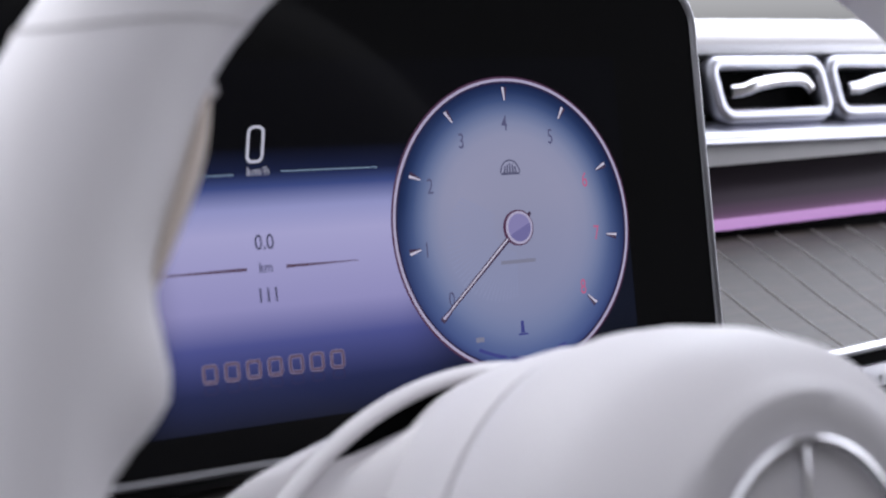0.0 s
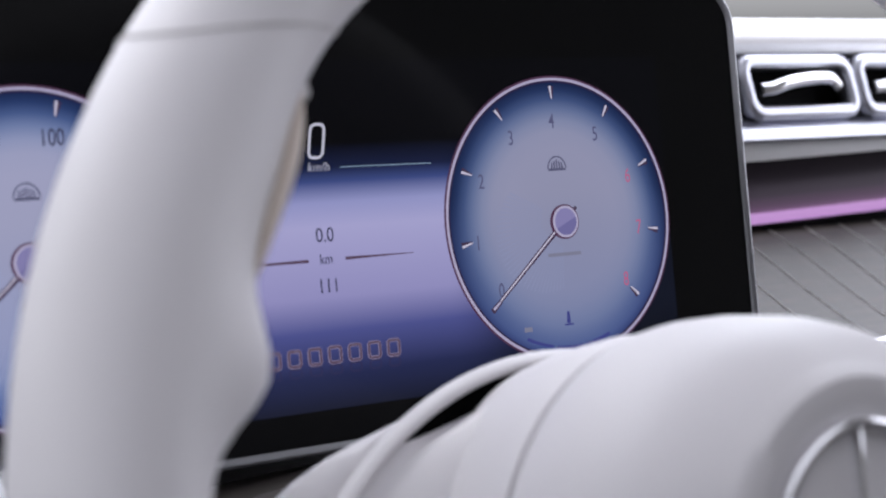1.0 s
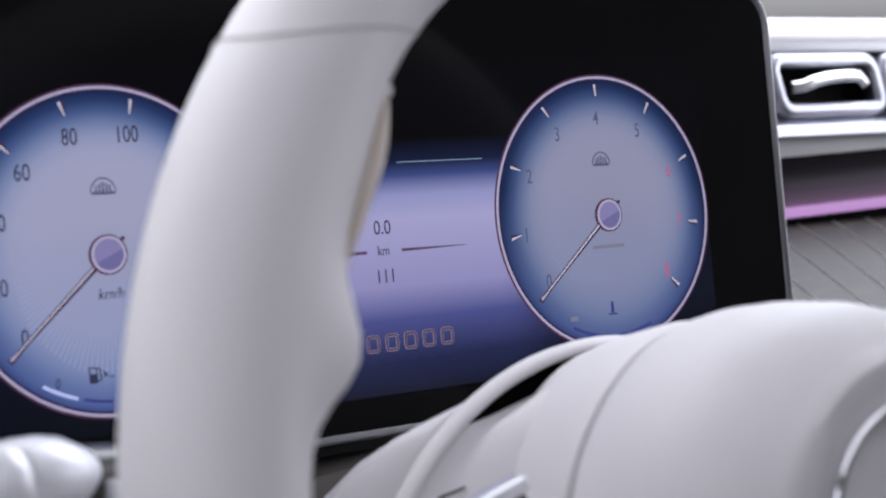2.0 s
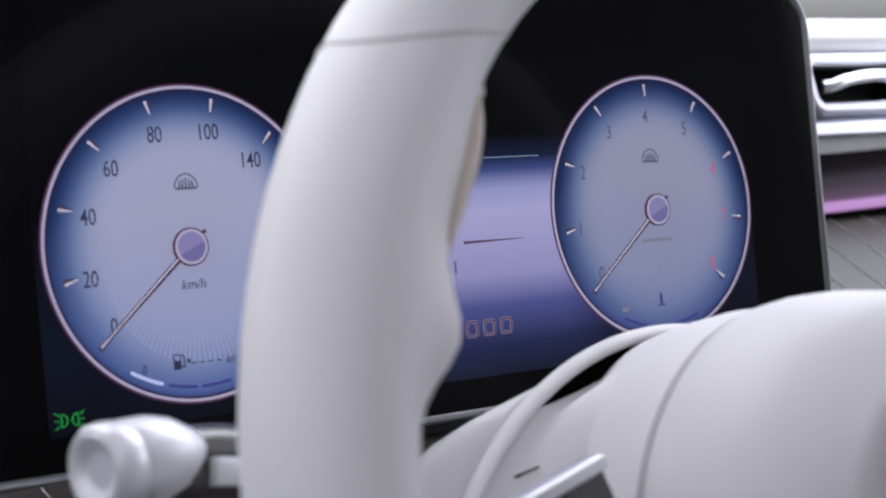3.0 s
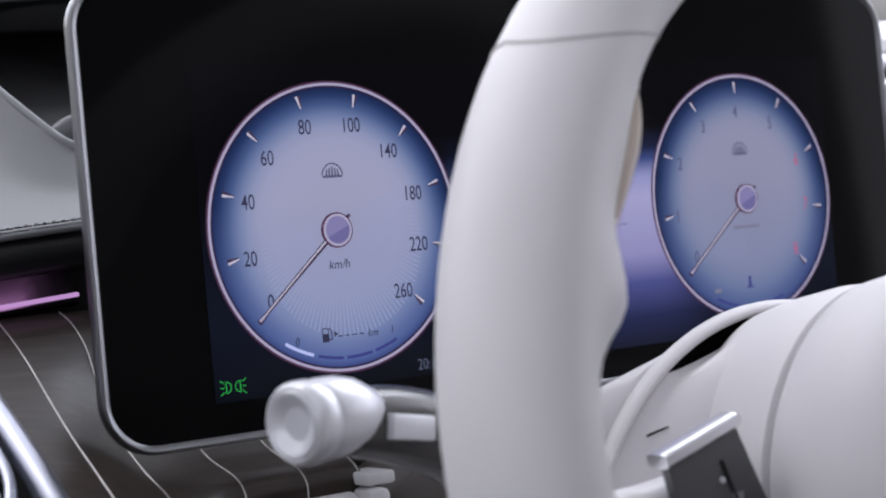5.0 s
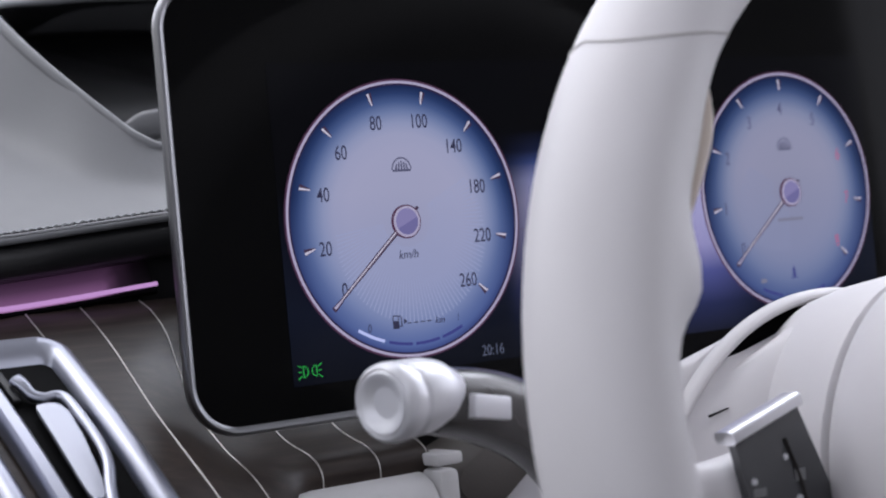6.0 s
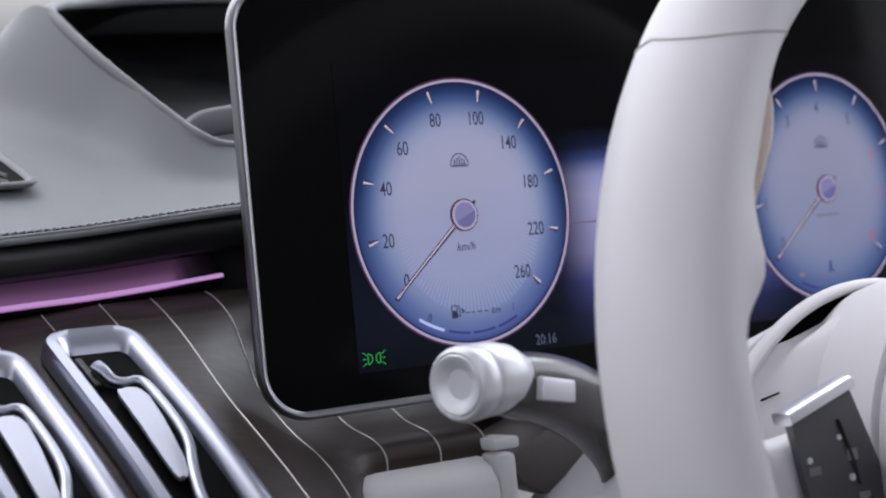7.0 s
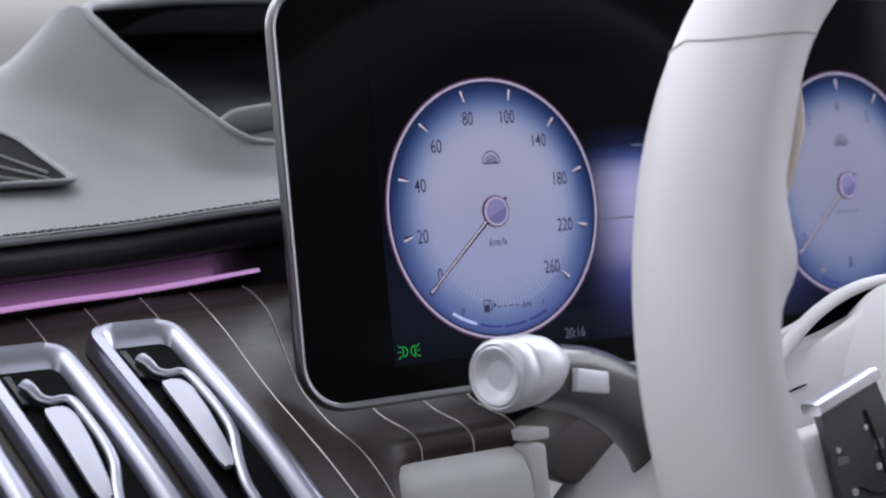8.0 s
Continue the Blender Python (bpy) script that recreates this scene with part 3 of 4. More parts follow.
def rim_section(a_deg):
    """Rim outline at a clock angle: thicker with an inward thumb rest where the spoke meets it."""
    bump = 0.0137 * math.exp(-((a_deg - 161.5) / 5.8) ** 2) + 0.0056 * math.exp(-((a_deg - 149) / 7.5) ** 2)
    n = 36
    out = []
    for k in range(n):
        t = 2 * math.pi * k / n
        c, s = math.cos(t), math.sin(t)
        r = 0.0178 + (bump if c < 0 else 0) * max(0, -c)
        out.append((r * c, 0.0226 * s))
    return out


def steering_wheel():
    w = thing("steering_wheel", "pale leather steering wheel with glossy control pads", "steering wheel", m=WHEEL)
    rows = []
    N = 180
    for i in range(N + 1):
        a = 360.0 * i / N
        ar = radians(a)
        rows.append([((RIM_R + r) * math.cos(ar), v, (RIM_R + r) * math.sin(ar)) for r, v in rim_section(a if a <= 180 else 360 - a + 0)])
    bm = skin(rows, closed=True)
    bmesh.ops.remove_doubles(bm, verts=bm.verts, dist=1e-7)
    part("rim", bm, M_WHITE, w, "pale leather rim")
    for a, lean in ((137.0, 5.4), (43.0, -5.4)):
        pts = []
        for t in (2 * math.pi * k / 48 for k in range(48)):
            ar = radians(a + lean * math.cos(t) + math.copysign(3.4, lean) * max(0.0, -math.sin(t)))
            pts.append(Vector(((RIM_R + 0.0179 * math.cos(t)) * math.cos(ar), 0.0227 * math.sin(t), (RIM_R + 0.0179 * math.cos(t)) * math.sin(ar))))
        ar = radians(a)
        # The seam groove's soft shadow is put into this darker colour.
        part("seam", sweep(pts, lambda u: oval(0.00036, 0.00036, 6), (math.sin(ar), 0.01, -math.cos(ar)), True), M_SEAM, w, "fine seam across the rim, its shade in the colour")
    # tan insert along the inner flank
    path = []
    for k in range(25):
        ar = radians(138.5 + 18.5 * k / 24)
        rr = RIM_R - 0.0167 - 0.0050 * math.sin(math.pi * min(k / 24, 0.55))
        path.append(Vector((rr * math.cos(ar), -0.0050, rr * math.sin(ar))))
    part("inner_trim", sweep(path, lambda u: oval(0.0030 * math.sin(math.pi * min(max(u, 0.04), 0.96)) ** 0.5, 0.0075 * math.sin(math.pi * min(max(u, 0.04), 0.96)) ** 0.5, 12), (0, 1, 0)), M_TAN, w, "tan insert on the inner flank of the rim")
    part("rivet", block(-0.0014, 0.0014, -0.002, 0.002, -0.0016, 0.0016, 0.0009), M_WHITE, w, "tiny pale end of the insert", m=pose(-0.1185, -0.004, 0.1045))
    return w


wheel = steering_wheel()


def rings(spec, cx, n=96):
    """Oval hoops (depth, half-width, half-height, centre height and, if it differs, centre x)."""
    rows = []
    mean = cx
    for y, rx, rz, zc, *own in spec:
        cx = own[0] if own else mean
        rows.append([(cx + rx * math.cos(2 * math.pi * k / n), y, zc + rz * math.sin(2 * math.pi * k / n)) for k in range(n)])
    return rows


def wheel_centre(w):
    back = WHEEL.inverted()
    cx = 0.105
    cover = [(-0.090, .042, .050, -.098), (-0.099, .0470, .0555, -.0975), (-0.112, .0510, .0585, -.097), (-0.130, .0545, .061, -.0965), (-0.1400, .0555, .0612, -.0963), (-0.1408, .0540, .0600, -.0963)]
    part("hub_cover", skin(rings(cover, cx), True, True), M_WHITE, w, "pale rear hub cover", m=back)
    part("hub_gap", skin(rings([(-0.1400, .0515, .0580, -.0963), (-0.1455, .0515, .0580, -.0963)], cx), True, True), M_BLACK, w, "dark joint round the hub", m=back)
    bag = [(-0.1432, .0528, .0592, -.0963), (-0.1436, .0556, .0614, -.0963), (-0.1448, .0570, .0626, -.0963), (-0.153, .0605, .0642, -.0963), (-0.165, .0640, .0650, -.0963), (-0.180, .0645, .0645, -.0963), (-0.191, .0620, .0625, -.0963),
           (-0.199, .0565, .0565, -.0945, .104), (-0.2036, .0490, .0490, -.0900, .102), (-0.2052, .0462, .0462, -.0885, .1015), (-0.2072, .0440, .0440, -.0870, .101), (-0.2092, .0380, .0380, -.0830, .100), (-0.2092, .0315, .0315, -.0815, .100), (-0.2078, .0285, .0285, -.0815, .100), (-0.2080, .0200, .0200, -.0815, .100), (-0.2084, .0010, .0010, -.0815, .100)]
    part("airbag_cover", skin(rings(bag, cx), True, True), M_WHITE, w, "domed pale leather airbag cover", m=back)
    ring = [Vector((0.100 + 0.0265 * math.cos(2 * math.pi * k / 64), -0.2090, -0.0815 + 0.0265 * math.sin(2 * math.pi * k / 64))) for k in range(64)]
    part("badge_ring", sweep(ring, lambda u: oval(0.0014, 0.0018, 12), (0, 1, 0), True), M_BRIGHT, w, "bright chrome badge ring", m=back)
    part("badge_bar", block(0.0988, 0.1012, -0.2100, -0.2070, -0.0815, -0.0560, 0.0008), M_BRIGHT, w, "plain chrome badge bar", m=back)
    # spokes and control pads, mirrored about the hub
    for s in (-1, 1):
        fx = (lambda x: x) if s < 0 else (lambda x: 2 * cx - x)
        path = [Vector((fx(-0.052), -0.160, -0.104)), Vector((fx(-0.022), -0.148, -0.105)), Vector((fx(0.010), -0.134, -0.107)), Vector((fx(0.05), -0.126, -0.106)), Vector((fx(0.10), -0.122, -0.104))]
        part("spoke", sweep(spline(path, 6), lambda u: oval(0.0085 + 0.0045 * max(0.0, 1 - u / 0.42), 0.0275 - 0.004 * math.sin(math.pi * u), 24, 3.2)), M_WHITE, w, "pale leather spoke", m=back)
        out = [(fx(0.0105), -0.0785), (fx(0.0370), -0.0705), (fx(0.0480), -0.0950), (fx(0.0560), -0.1300), (fx(0.0245), -0.1330), (fx(0.0165), -0.1040)]
        if s > 0:
            out = out[::-1]
        pd = part("control_pad", plate(out, -0.1450, -0.1420), M_PAD, w, "glossy dark touch control pad", False, back)
        for mx, mz, mr in ((0.0165, -0.0900, 0.0010), (0.0300, -0.0845, 0.0009), (0.0345, -0.0975, 0.0012), (0.0225, -0.1040, 0.0012), (0.0400, -0.1120, 0.0010), (0.0280, -0.1190, 0.0011)):
            part("touch_mark", disc(mr, -0.1456, -0.1450, 14), M_SILVER, pd, "", False, pose(fx(mx), 0, mz))
        for mx, mz, hw, hh in ((0.0185, -0.0935, 0.0026, 0.0013), (0.0355, -0.0905, 0.0022, 0.0018), (0.0255, -0.1130, 0.0030, 0.0016), (0.0395, -0.1040, 0.0024, 0.0014)):
            part("touch_mark", block(fx(mx) - hw, fx(mx) + hw, -0.1454, -0.1449, mz - hh, mz + hh, 0.0002), M_KEY, pd, "", False)
        for pts in (((0.0300, -0.0790), (0.0345, -0.0900), (0.0375, -0.1000)), ((0.0250, -0.1030), (0.0330, -0.1060), (0.0430, -0.1050)), ((0.0335, -0.1120), (0.0375, -0.1240), (0.0385, -0.1300))):
            part("groove", sweep(spline([(fx(px), -0.1450, pz) for px, pz in pts], 5), lambda u: oval(0.0004, 0.0014, 8), (0, 1, 0)), M_STALK, pd, "", False)
        a, b = Vector((fx(0.0085), -0.1430, -0.0765)), Vector((fx(0.0372), -0.1430, -0.0682))
        part("trim_bar", sweep([a, a.lerp(b, 0.5), b], lambda u: oval(0.0040, 0.0021, 16, 4), (0, 0, 1)), M_PALE, w, "bright chrome edge of the control pad", m=back)


wheel_centre(wheel)


# ---- steering column ----
SLIT = (0.0405, -0.1030, -0.0750)
def column():
    c = thing("steering_column", "pale steering column shroud behind the wheel", "steering column", 0.105, -0.06, -0.13)
    back = pose(-0.105, 0.06, 0.13)
    body = []
    for y, rx, rz, zc in ((0.010, .104, .044, -.138), (-0.020, .114, .050, -.134), (-0.045, .121, .060, -.131), (-0.060, .1195, .0680, -.130), (-0.078, .1180, .0758, -.130), (-0.087, .112, .0800, -.130), (-0.0915, .098, .0850, -.130), (-0.0925, .0900, .0872, -.130), (-0.0925, .0865, .0850, -.130)):
        # the shoulder falls away on the stalk's side
        body.append([(0.105 + px, y, zc + pz - (0.014 * min(max((-px - 0.062) / 0.034, 0), 1) * min(max((y + 0.088) / 0.020, 0), 1) if pz > 0 else 0)) for px, pz in oval(rx, rz, 120, 2.0 + 0.4 * min(max((rx - rz) / 0.03, 0), 1))])
    part("shroud", skin(body, True, True), M_WHITE, c, "pale moulded shroud", m=back)
    lip = [Vector((0.105 + 0.0888 * math.cos(2 * math.pi * k / 120), -0.0945, -0.130 + 0.0886 * math.sin(2 * math.pi * k / 120))) for k in range(120)]
    part("lip", sweep(lip, lambda u: oval(0.0022, 0.0036, 14), (0, 1, 0), True), M_WHITE, c, "rolled lip around the hub", m=back)
    rows = []
    for k in range(180):
        deg = 360 * k / 180
        gap = sum(max(0.0, math.sin(math.pi * (deg - a) / 34)) ** 0.6 for a in (89.0, 57.0) if 0 < deg - a < 34) * 0.0056
        t = radians(deg)
        rows.append([(0.105 + (0.0869 - gap) * math.cos(t), -0.0955, -0.130 + (0.0867 - gap) * math.sin(t)), (0.105 + (0.0800 - gap * 0.5) * math.cos(t), -0.0985, -0.1270 + (0.0810 - gap * 0.5) * math.sin(t)),
                     (0.105 + 0.050 * math.cos(t), -0.1110, -0.0972 + 0.0575 * math.sin(t))])
    part("collar", skin(rows + rows[:1]), M_WHITE, c, "pale collar with a dark crescent gap", m=back)
    part("slit", strip(0.0, 0.0, 0.0085, 0.0016, 0.0007, 0.0003, -0.0004, 0.0004), M_BLACK, c, "thin dark slit", False, back @ pose(*SLIT))
    # Shallow black plate replaces the unlit depth of the crescent opening.
    part("throat", skin(rings([(-0.0890, .084, .084, -.130), (-0.0932, .0885, .0882, -.130)], 0.105), True, True), M_BLACK, c, "black plate for the dark opening inside the lip", m=back)
    return c


column()


# ---- indicator stalk ----
def stalk():
    s = thing("indicator_stalk", "dark grey indicator stalk with silver end cap", "stalk", 0.0154, -0.050, -0.097)
    back = pose(-0.0154, 0.050, 0.097)
    path = spline([(-0.062, -0.0960, -0.0575), (-0.036, -0.0850, -0.0625), (-0.010, -0.0730, -0.0715), (0.008, -0.0640, -0.0830), (0.0185, -0.0570, -0.0960), (0.0250, -0.0520, -0.1090), (0.0280, -0.0490, -0.1240)], 8)
    part("arm", sweep(path, lambda u: oval(0.0075 + 0.0015 * u, 0.0095 + 0.0040 * math.sin(math.pi * u), 24, 2.6)), M_STALK, s, "dark grey curved arm", m=back)
    ax = Vector((-0.960, -0.245, -0.02)).normalized()
    base = Vector((-0.0785, -0.1000, -0.0560))
    rows = []
    u = ax.cross(Vector((0, 0, 1))).normalized()
    v = u.cross(ax)
    for d, r in ((-0.0300, 0.0050), (-0.0255, 0.0072), (-0.0205, 0.0098), (-0.0150, 0.0110), (-0.0085, 0.0112), (-0.0072, 0.0110), (-0.0064, 0.0107), (-0.0056, 0.0109), (-0.0044, 0.0114), (-0.0016, 0.0115), (0.0004, 0.0112), (0.0014, 0.0106), (0.0018, 0.0099), (0.0016, 0.0095), (0.0000, 0.0094)):
        rows.append([base + ax * d + u * (r * math.cos(2 * math.pi * k / 48)) + v * (r * math.sin(2 * math.pi * k / 48)) for k in range(48)])
    part("end_cap", skin(rows, True, True), M_SILVER, s, "satin silver knurled end cap", m=back)
    rows = []
    for d, r in ((-0.002, 0.0093), (0.0016, 0.0093), (0.0021, 0.0088), (0.0020, 0.0078), (0.0010, 0.0064), (0.0, 0.0045), (-0.0005, 0.0022), (-0.0006, 0.0004)):
        rows.append([base + ax * d + u * (r * math.cos(2 * math.pi * k / 48)) + v * (r * math.sin(2 * math.pi * k / 48)) for k in range(48)])
    part("button", skin(rows, True, True), M_SILVER, s, "dished silver push button", m=back)
    part("inlay", block(-0.0110, 0.0105, -0.0036, 0.0036, -0.0036, 0.0036, 0.0008), M_SILVER, s, "bright inlay on the arm", m=back @ pose(-0.0400, -0.0935, -0.0622, 0, 9, 24))
    hole = Vector((0.0250, -0.0520, -0.1090))
    axis = Vector((0.40, 0.28, -0.87)).normalized()
    p = axis.orthogonal().normalized()
    q = axis.cross(p)
    ring = [hole + (p * math.cos(2 * math.pi * k / 48) + q * math.sin(2 * math.pi * k / 48)) * 0.0145 for k in range(48)]
    part("socket_ring", sweep(ring, lambda u: oval(0.0016, 0.0022, 12), axis, True), M_WHITE, s, "pale ring where the arm enters the shroud", m=back)
    return s


stalk()


# ---- dashboard ----
def panel_profile(x):
    """The wood panel's section at x, from the light strip down and towards the driver."""
    steep = [(0.064, -0.0225), (0.050, -0.0300), (0.034, -0.0395), (0.018, -0.0490), (0.0, -0.0595), (-0.020, -0.0716), (-0.040, -0.0858), (-0.070, -0.1085), (-0.110, -0.1430)]
    ledge = [(0.064, -0.0225), (0.056, -0.0250), (0.049, -0.0320), (0.046, -0.0460), (0.040, -0.0620), (0.022, -0.0745), (0.003, -0.0805), (-0.0035, -0.0855), (-0.0040, -0.0920)]
    t = min(max((x + 0.116) / 0.066, 0), 1)
    t = t * t * (3 - 2 * t)
    drop = 0.1 * min(0.0, x + 0.120)
    pts = [(0, a[0] * (1 - t) + b[0] * t, a[1] * (1 - t) + b[1] * t + drop) for a, b in zip(steep, ledge)]
    return spline(pts, 5)


def dash_left():
    d = thing("dash_panel", "dark brown wood dashboard panel with fine metal pinstripes", "dashboard panel", -0.10, 0.02, -0.10, kind="structure")
    back = pose(0.10, -0.02, 0.10)
    rows = []
    for i in range(61):
        x = -0.330 + 0.329 * i / 60
        rows.append([Vector((x, p.y, p.z)) for p in panel_profile(x)])
    part("veneer", thick(skin(rows), -0.004), M_WOOD, d, "dark brown satin wood", m=back)
    part("backing", block(-0.40, 0.290, 0.071, 0.076, -0.11, 0.006), M_DARK, d, "dark backing behind the wood", False, back)
    for x in (-0.0020, -0.0225, -0.0455, -0.0755, -0.0985, -0.1190, -0.1408, -0.1620, -0.1840, -0.2060):
        path = [Vector((x, p.y, p.z + 0.0002)) for p in panel_profile(x)]
        part("pinstripe", sweep(path, lambda u: oval(0.00030, 0.00025, 6), (1, 0, 0)), M_LINE, d, "thin metal inlay", m=back)
    return d


dash_left()


def light_strip(name, pts, label, thick_bar=1.0, fade=None):
    s = thing(name, label, "light strip", *pts[0], kind="structure")
    back = pose(*[-v for v in pts[0]])
    path = spline(pts, 8)
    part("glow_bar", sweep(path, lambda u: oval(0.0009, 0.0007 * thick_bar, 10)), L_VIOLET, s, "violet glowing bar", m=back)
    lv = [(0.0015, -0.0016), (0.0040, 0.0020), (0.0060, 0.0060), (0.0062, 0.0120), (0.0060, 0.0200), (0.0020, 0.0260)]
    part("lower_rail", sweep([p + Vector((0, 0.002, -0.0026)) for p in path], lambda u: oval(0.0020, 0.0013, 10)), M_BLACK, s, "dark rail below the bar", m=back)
    g = part("reflector", skin([[p + Vector((0, a, b)) for p in path] for a, b in lv]), M_BARGLOW, s, "reflector with the bar's glow painted as emission, fading upwards", m=back)
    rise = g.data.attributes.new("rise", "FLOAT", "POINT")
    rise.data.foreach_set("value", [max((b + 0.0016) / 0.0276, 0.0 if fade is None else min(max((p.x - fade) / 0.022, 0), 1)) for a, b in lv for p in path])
    return s


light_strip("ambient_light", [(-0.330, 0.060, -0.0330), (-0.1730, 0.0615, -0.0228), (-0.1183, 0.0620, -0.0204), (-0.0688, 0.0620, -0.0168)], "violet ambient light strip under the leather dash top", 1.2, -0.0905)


def sag(bm):
    """The panel rolls over towards the knees: lower the far end of a vent with it."""
    for v in bm.verts:
        if v.co.y < -0.050:
            v.co.z -= 1.0 * (v.co.y + 0.050) ** 2
    return bm


def air_vent(m, group):
    """A tall vent: broad chrome surround, black throat, chrome blade with a small knob."""
    v = thing("air_vent", "chrome-framed air vent with a satin chrome blade", "air vent", m=m, group=group)
    # local: x across, y down the slope towards the driver, z out of the panel
    low = -0.170
    rows = []
    for x0, x1, top, r, z in ((-20.8, 16.6, 0.6, 10.5, -2.0), (-20.6, 16.2, 0.2, 10.2, 2.2), (-20.2, 15.4, -0.4, 9.6, 4.0), (-19.8, 14.0, -1.2, 9.0, 5.0), (-16.6, 12.0, -2.2, 7.4, 5.5), (-15.5, 9.8, -5.2, 6.2, 4.6), (-14.9, 8.4, -8.5, 5.2, 3.0), (-14.7, 7.6, -11.2, 4.6, 1.4), (-14.6, 7.2, -12.4, 4.2, 0.2)):
        flat = round_rect(x0 / 1000, x1 / 1000, low, top / 1000, r / 1000, 7)
        loop = []
        for (ax, ay), (bx, by) in zip(flat, flat[1:] + flat[:1]):
            steps = 14 if abs(ay - by) > 0.05 else 1
            loop += [(ax + (bx - ax) * k / steps, ay + (by - ay) * k / steps, z / 1000) for k in range(steps)]
        rows.append(loop)
    part("frame", sag(skin(rows, True)), M_VENT, v, "satin chrome surround")
    bed = [[(x, -0.012 - 0.157 * k / 16, 0.0009) for k in range(17)] for x in (-0.0150, 0.0076)]
    part("throat", sag(thick(skin(bed), 0.0004)), M_BLACK, v, "black vent throat", False)
    face = [(-41.0, -8.0, -2.2), (-42.4, -8.6, -0.9), (-46.5, -8.9, 0.3), (-60.0, -9.3, -0.8), (-72.0, -9.7, -2.4), (-82.0, -9.9, -3.8), (-88.0, -9.6, -5.4), (-90.6, -8.9, -7.2)]
    grid = [[((l + (r - l) * k / 4) / 1000, y / 1000, 0.0033 - 0.0004 * abs(k - 2) / 2) for k in range(5)] for y, l, r in face]
    part("blade", sag(thick(skin(grid), -0.0016)), M_BLADE, v, "satin chrome adjusting blade")
    part("slider", sag(block(-0.0130, -0.0104, -0.0345, -0.0165, 0.0009, 0.0030, 0.0008)), M_DARK, v, "dark slider beside the blade")
    rim = spline([(-0.0091, -0.0255, 0.0046), (-0.0080, -0.0290, 0.0044), (-0.0067, -0.0335, 0.0034), (-0.0036, -0.0362, 0.0034), (0.0002, -0.0366, 0.0040), (0.0021, -0.0400, 0.0044), (0.0026, -0.0520, 0.0044), (0.0024, -0.0660, 0.0042), (0.0010, -0.0755, 0.0040), (-0.0026, -0.0860, 0.0036), (-0.0056, -0.0970, 0.0036), (-0.0065, -0.1060, 0.0036), (-0.0065, -0.1300, 0.0034)], 6)
    part("tongue", sag(sweep(rim, lambda u: oval(0.0019 + 0.0008 * max(0.0, 1 - u * 7), 0.0019, 16), (0, 0, 1))), M_VENT, v, "chrome rim of the blade with a small knob")
    return v


def vent_pose(x):
    p0 = Vector((x, 0.0425, -0.0344 + 0.1 * (x + 0.1318)))
    p1 = p0 + Vector((0.0, -0.866, -0.50))
    d = (p1 - p0).normalized()
    yl = -d
    xl = Vector((1, 0, 0))
    xl = (xl - yl * xl.dot(yl)).normalized()
    zl = xl.cross(yl)
    m = Matrix((xl, yl, zl)).transposed().to_4x4()
    m.translation = p0
    return m


first = air_vent(vent_pose(-0.1318), "outer air vents")
for k in (1, 2):
    copy_thing(first, AXES @ vent_pose(-0.1318 - 0.0415 * k))


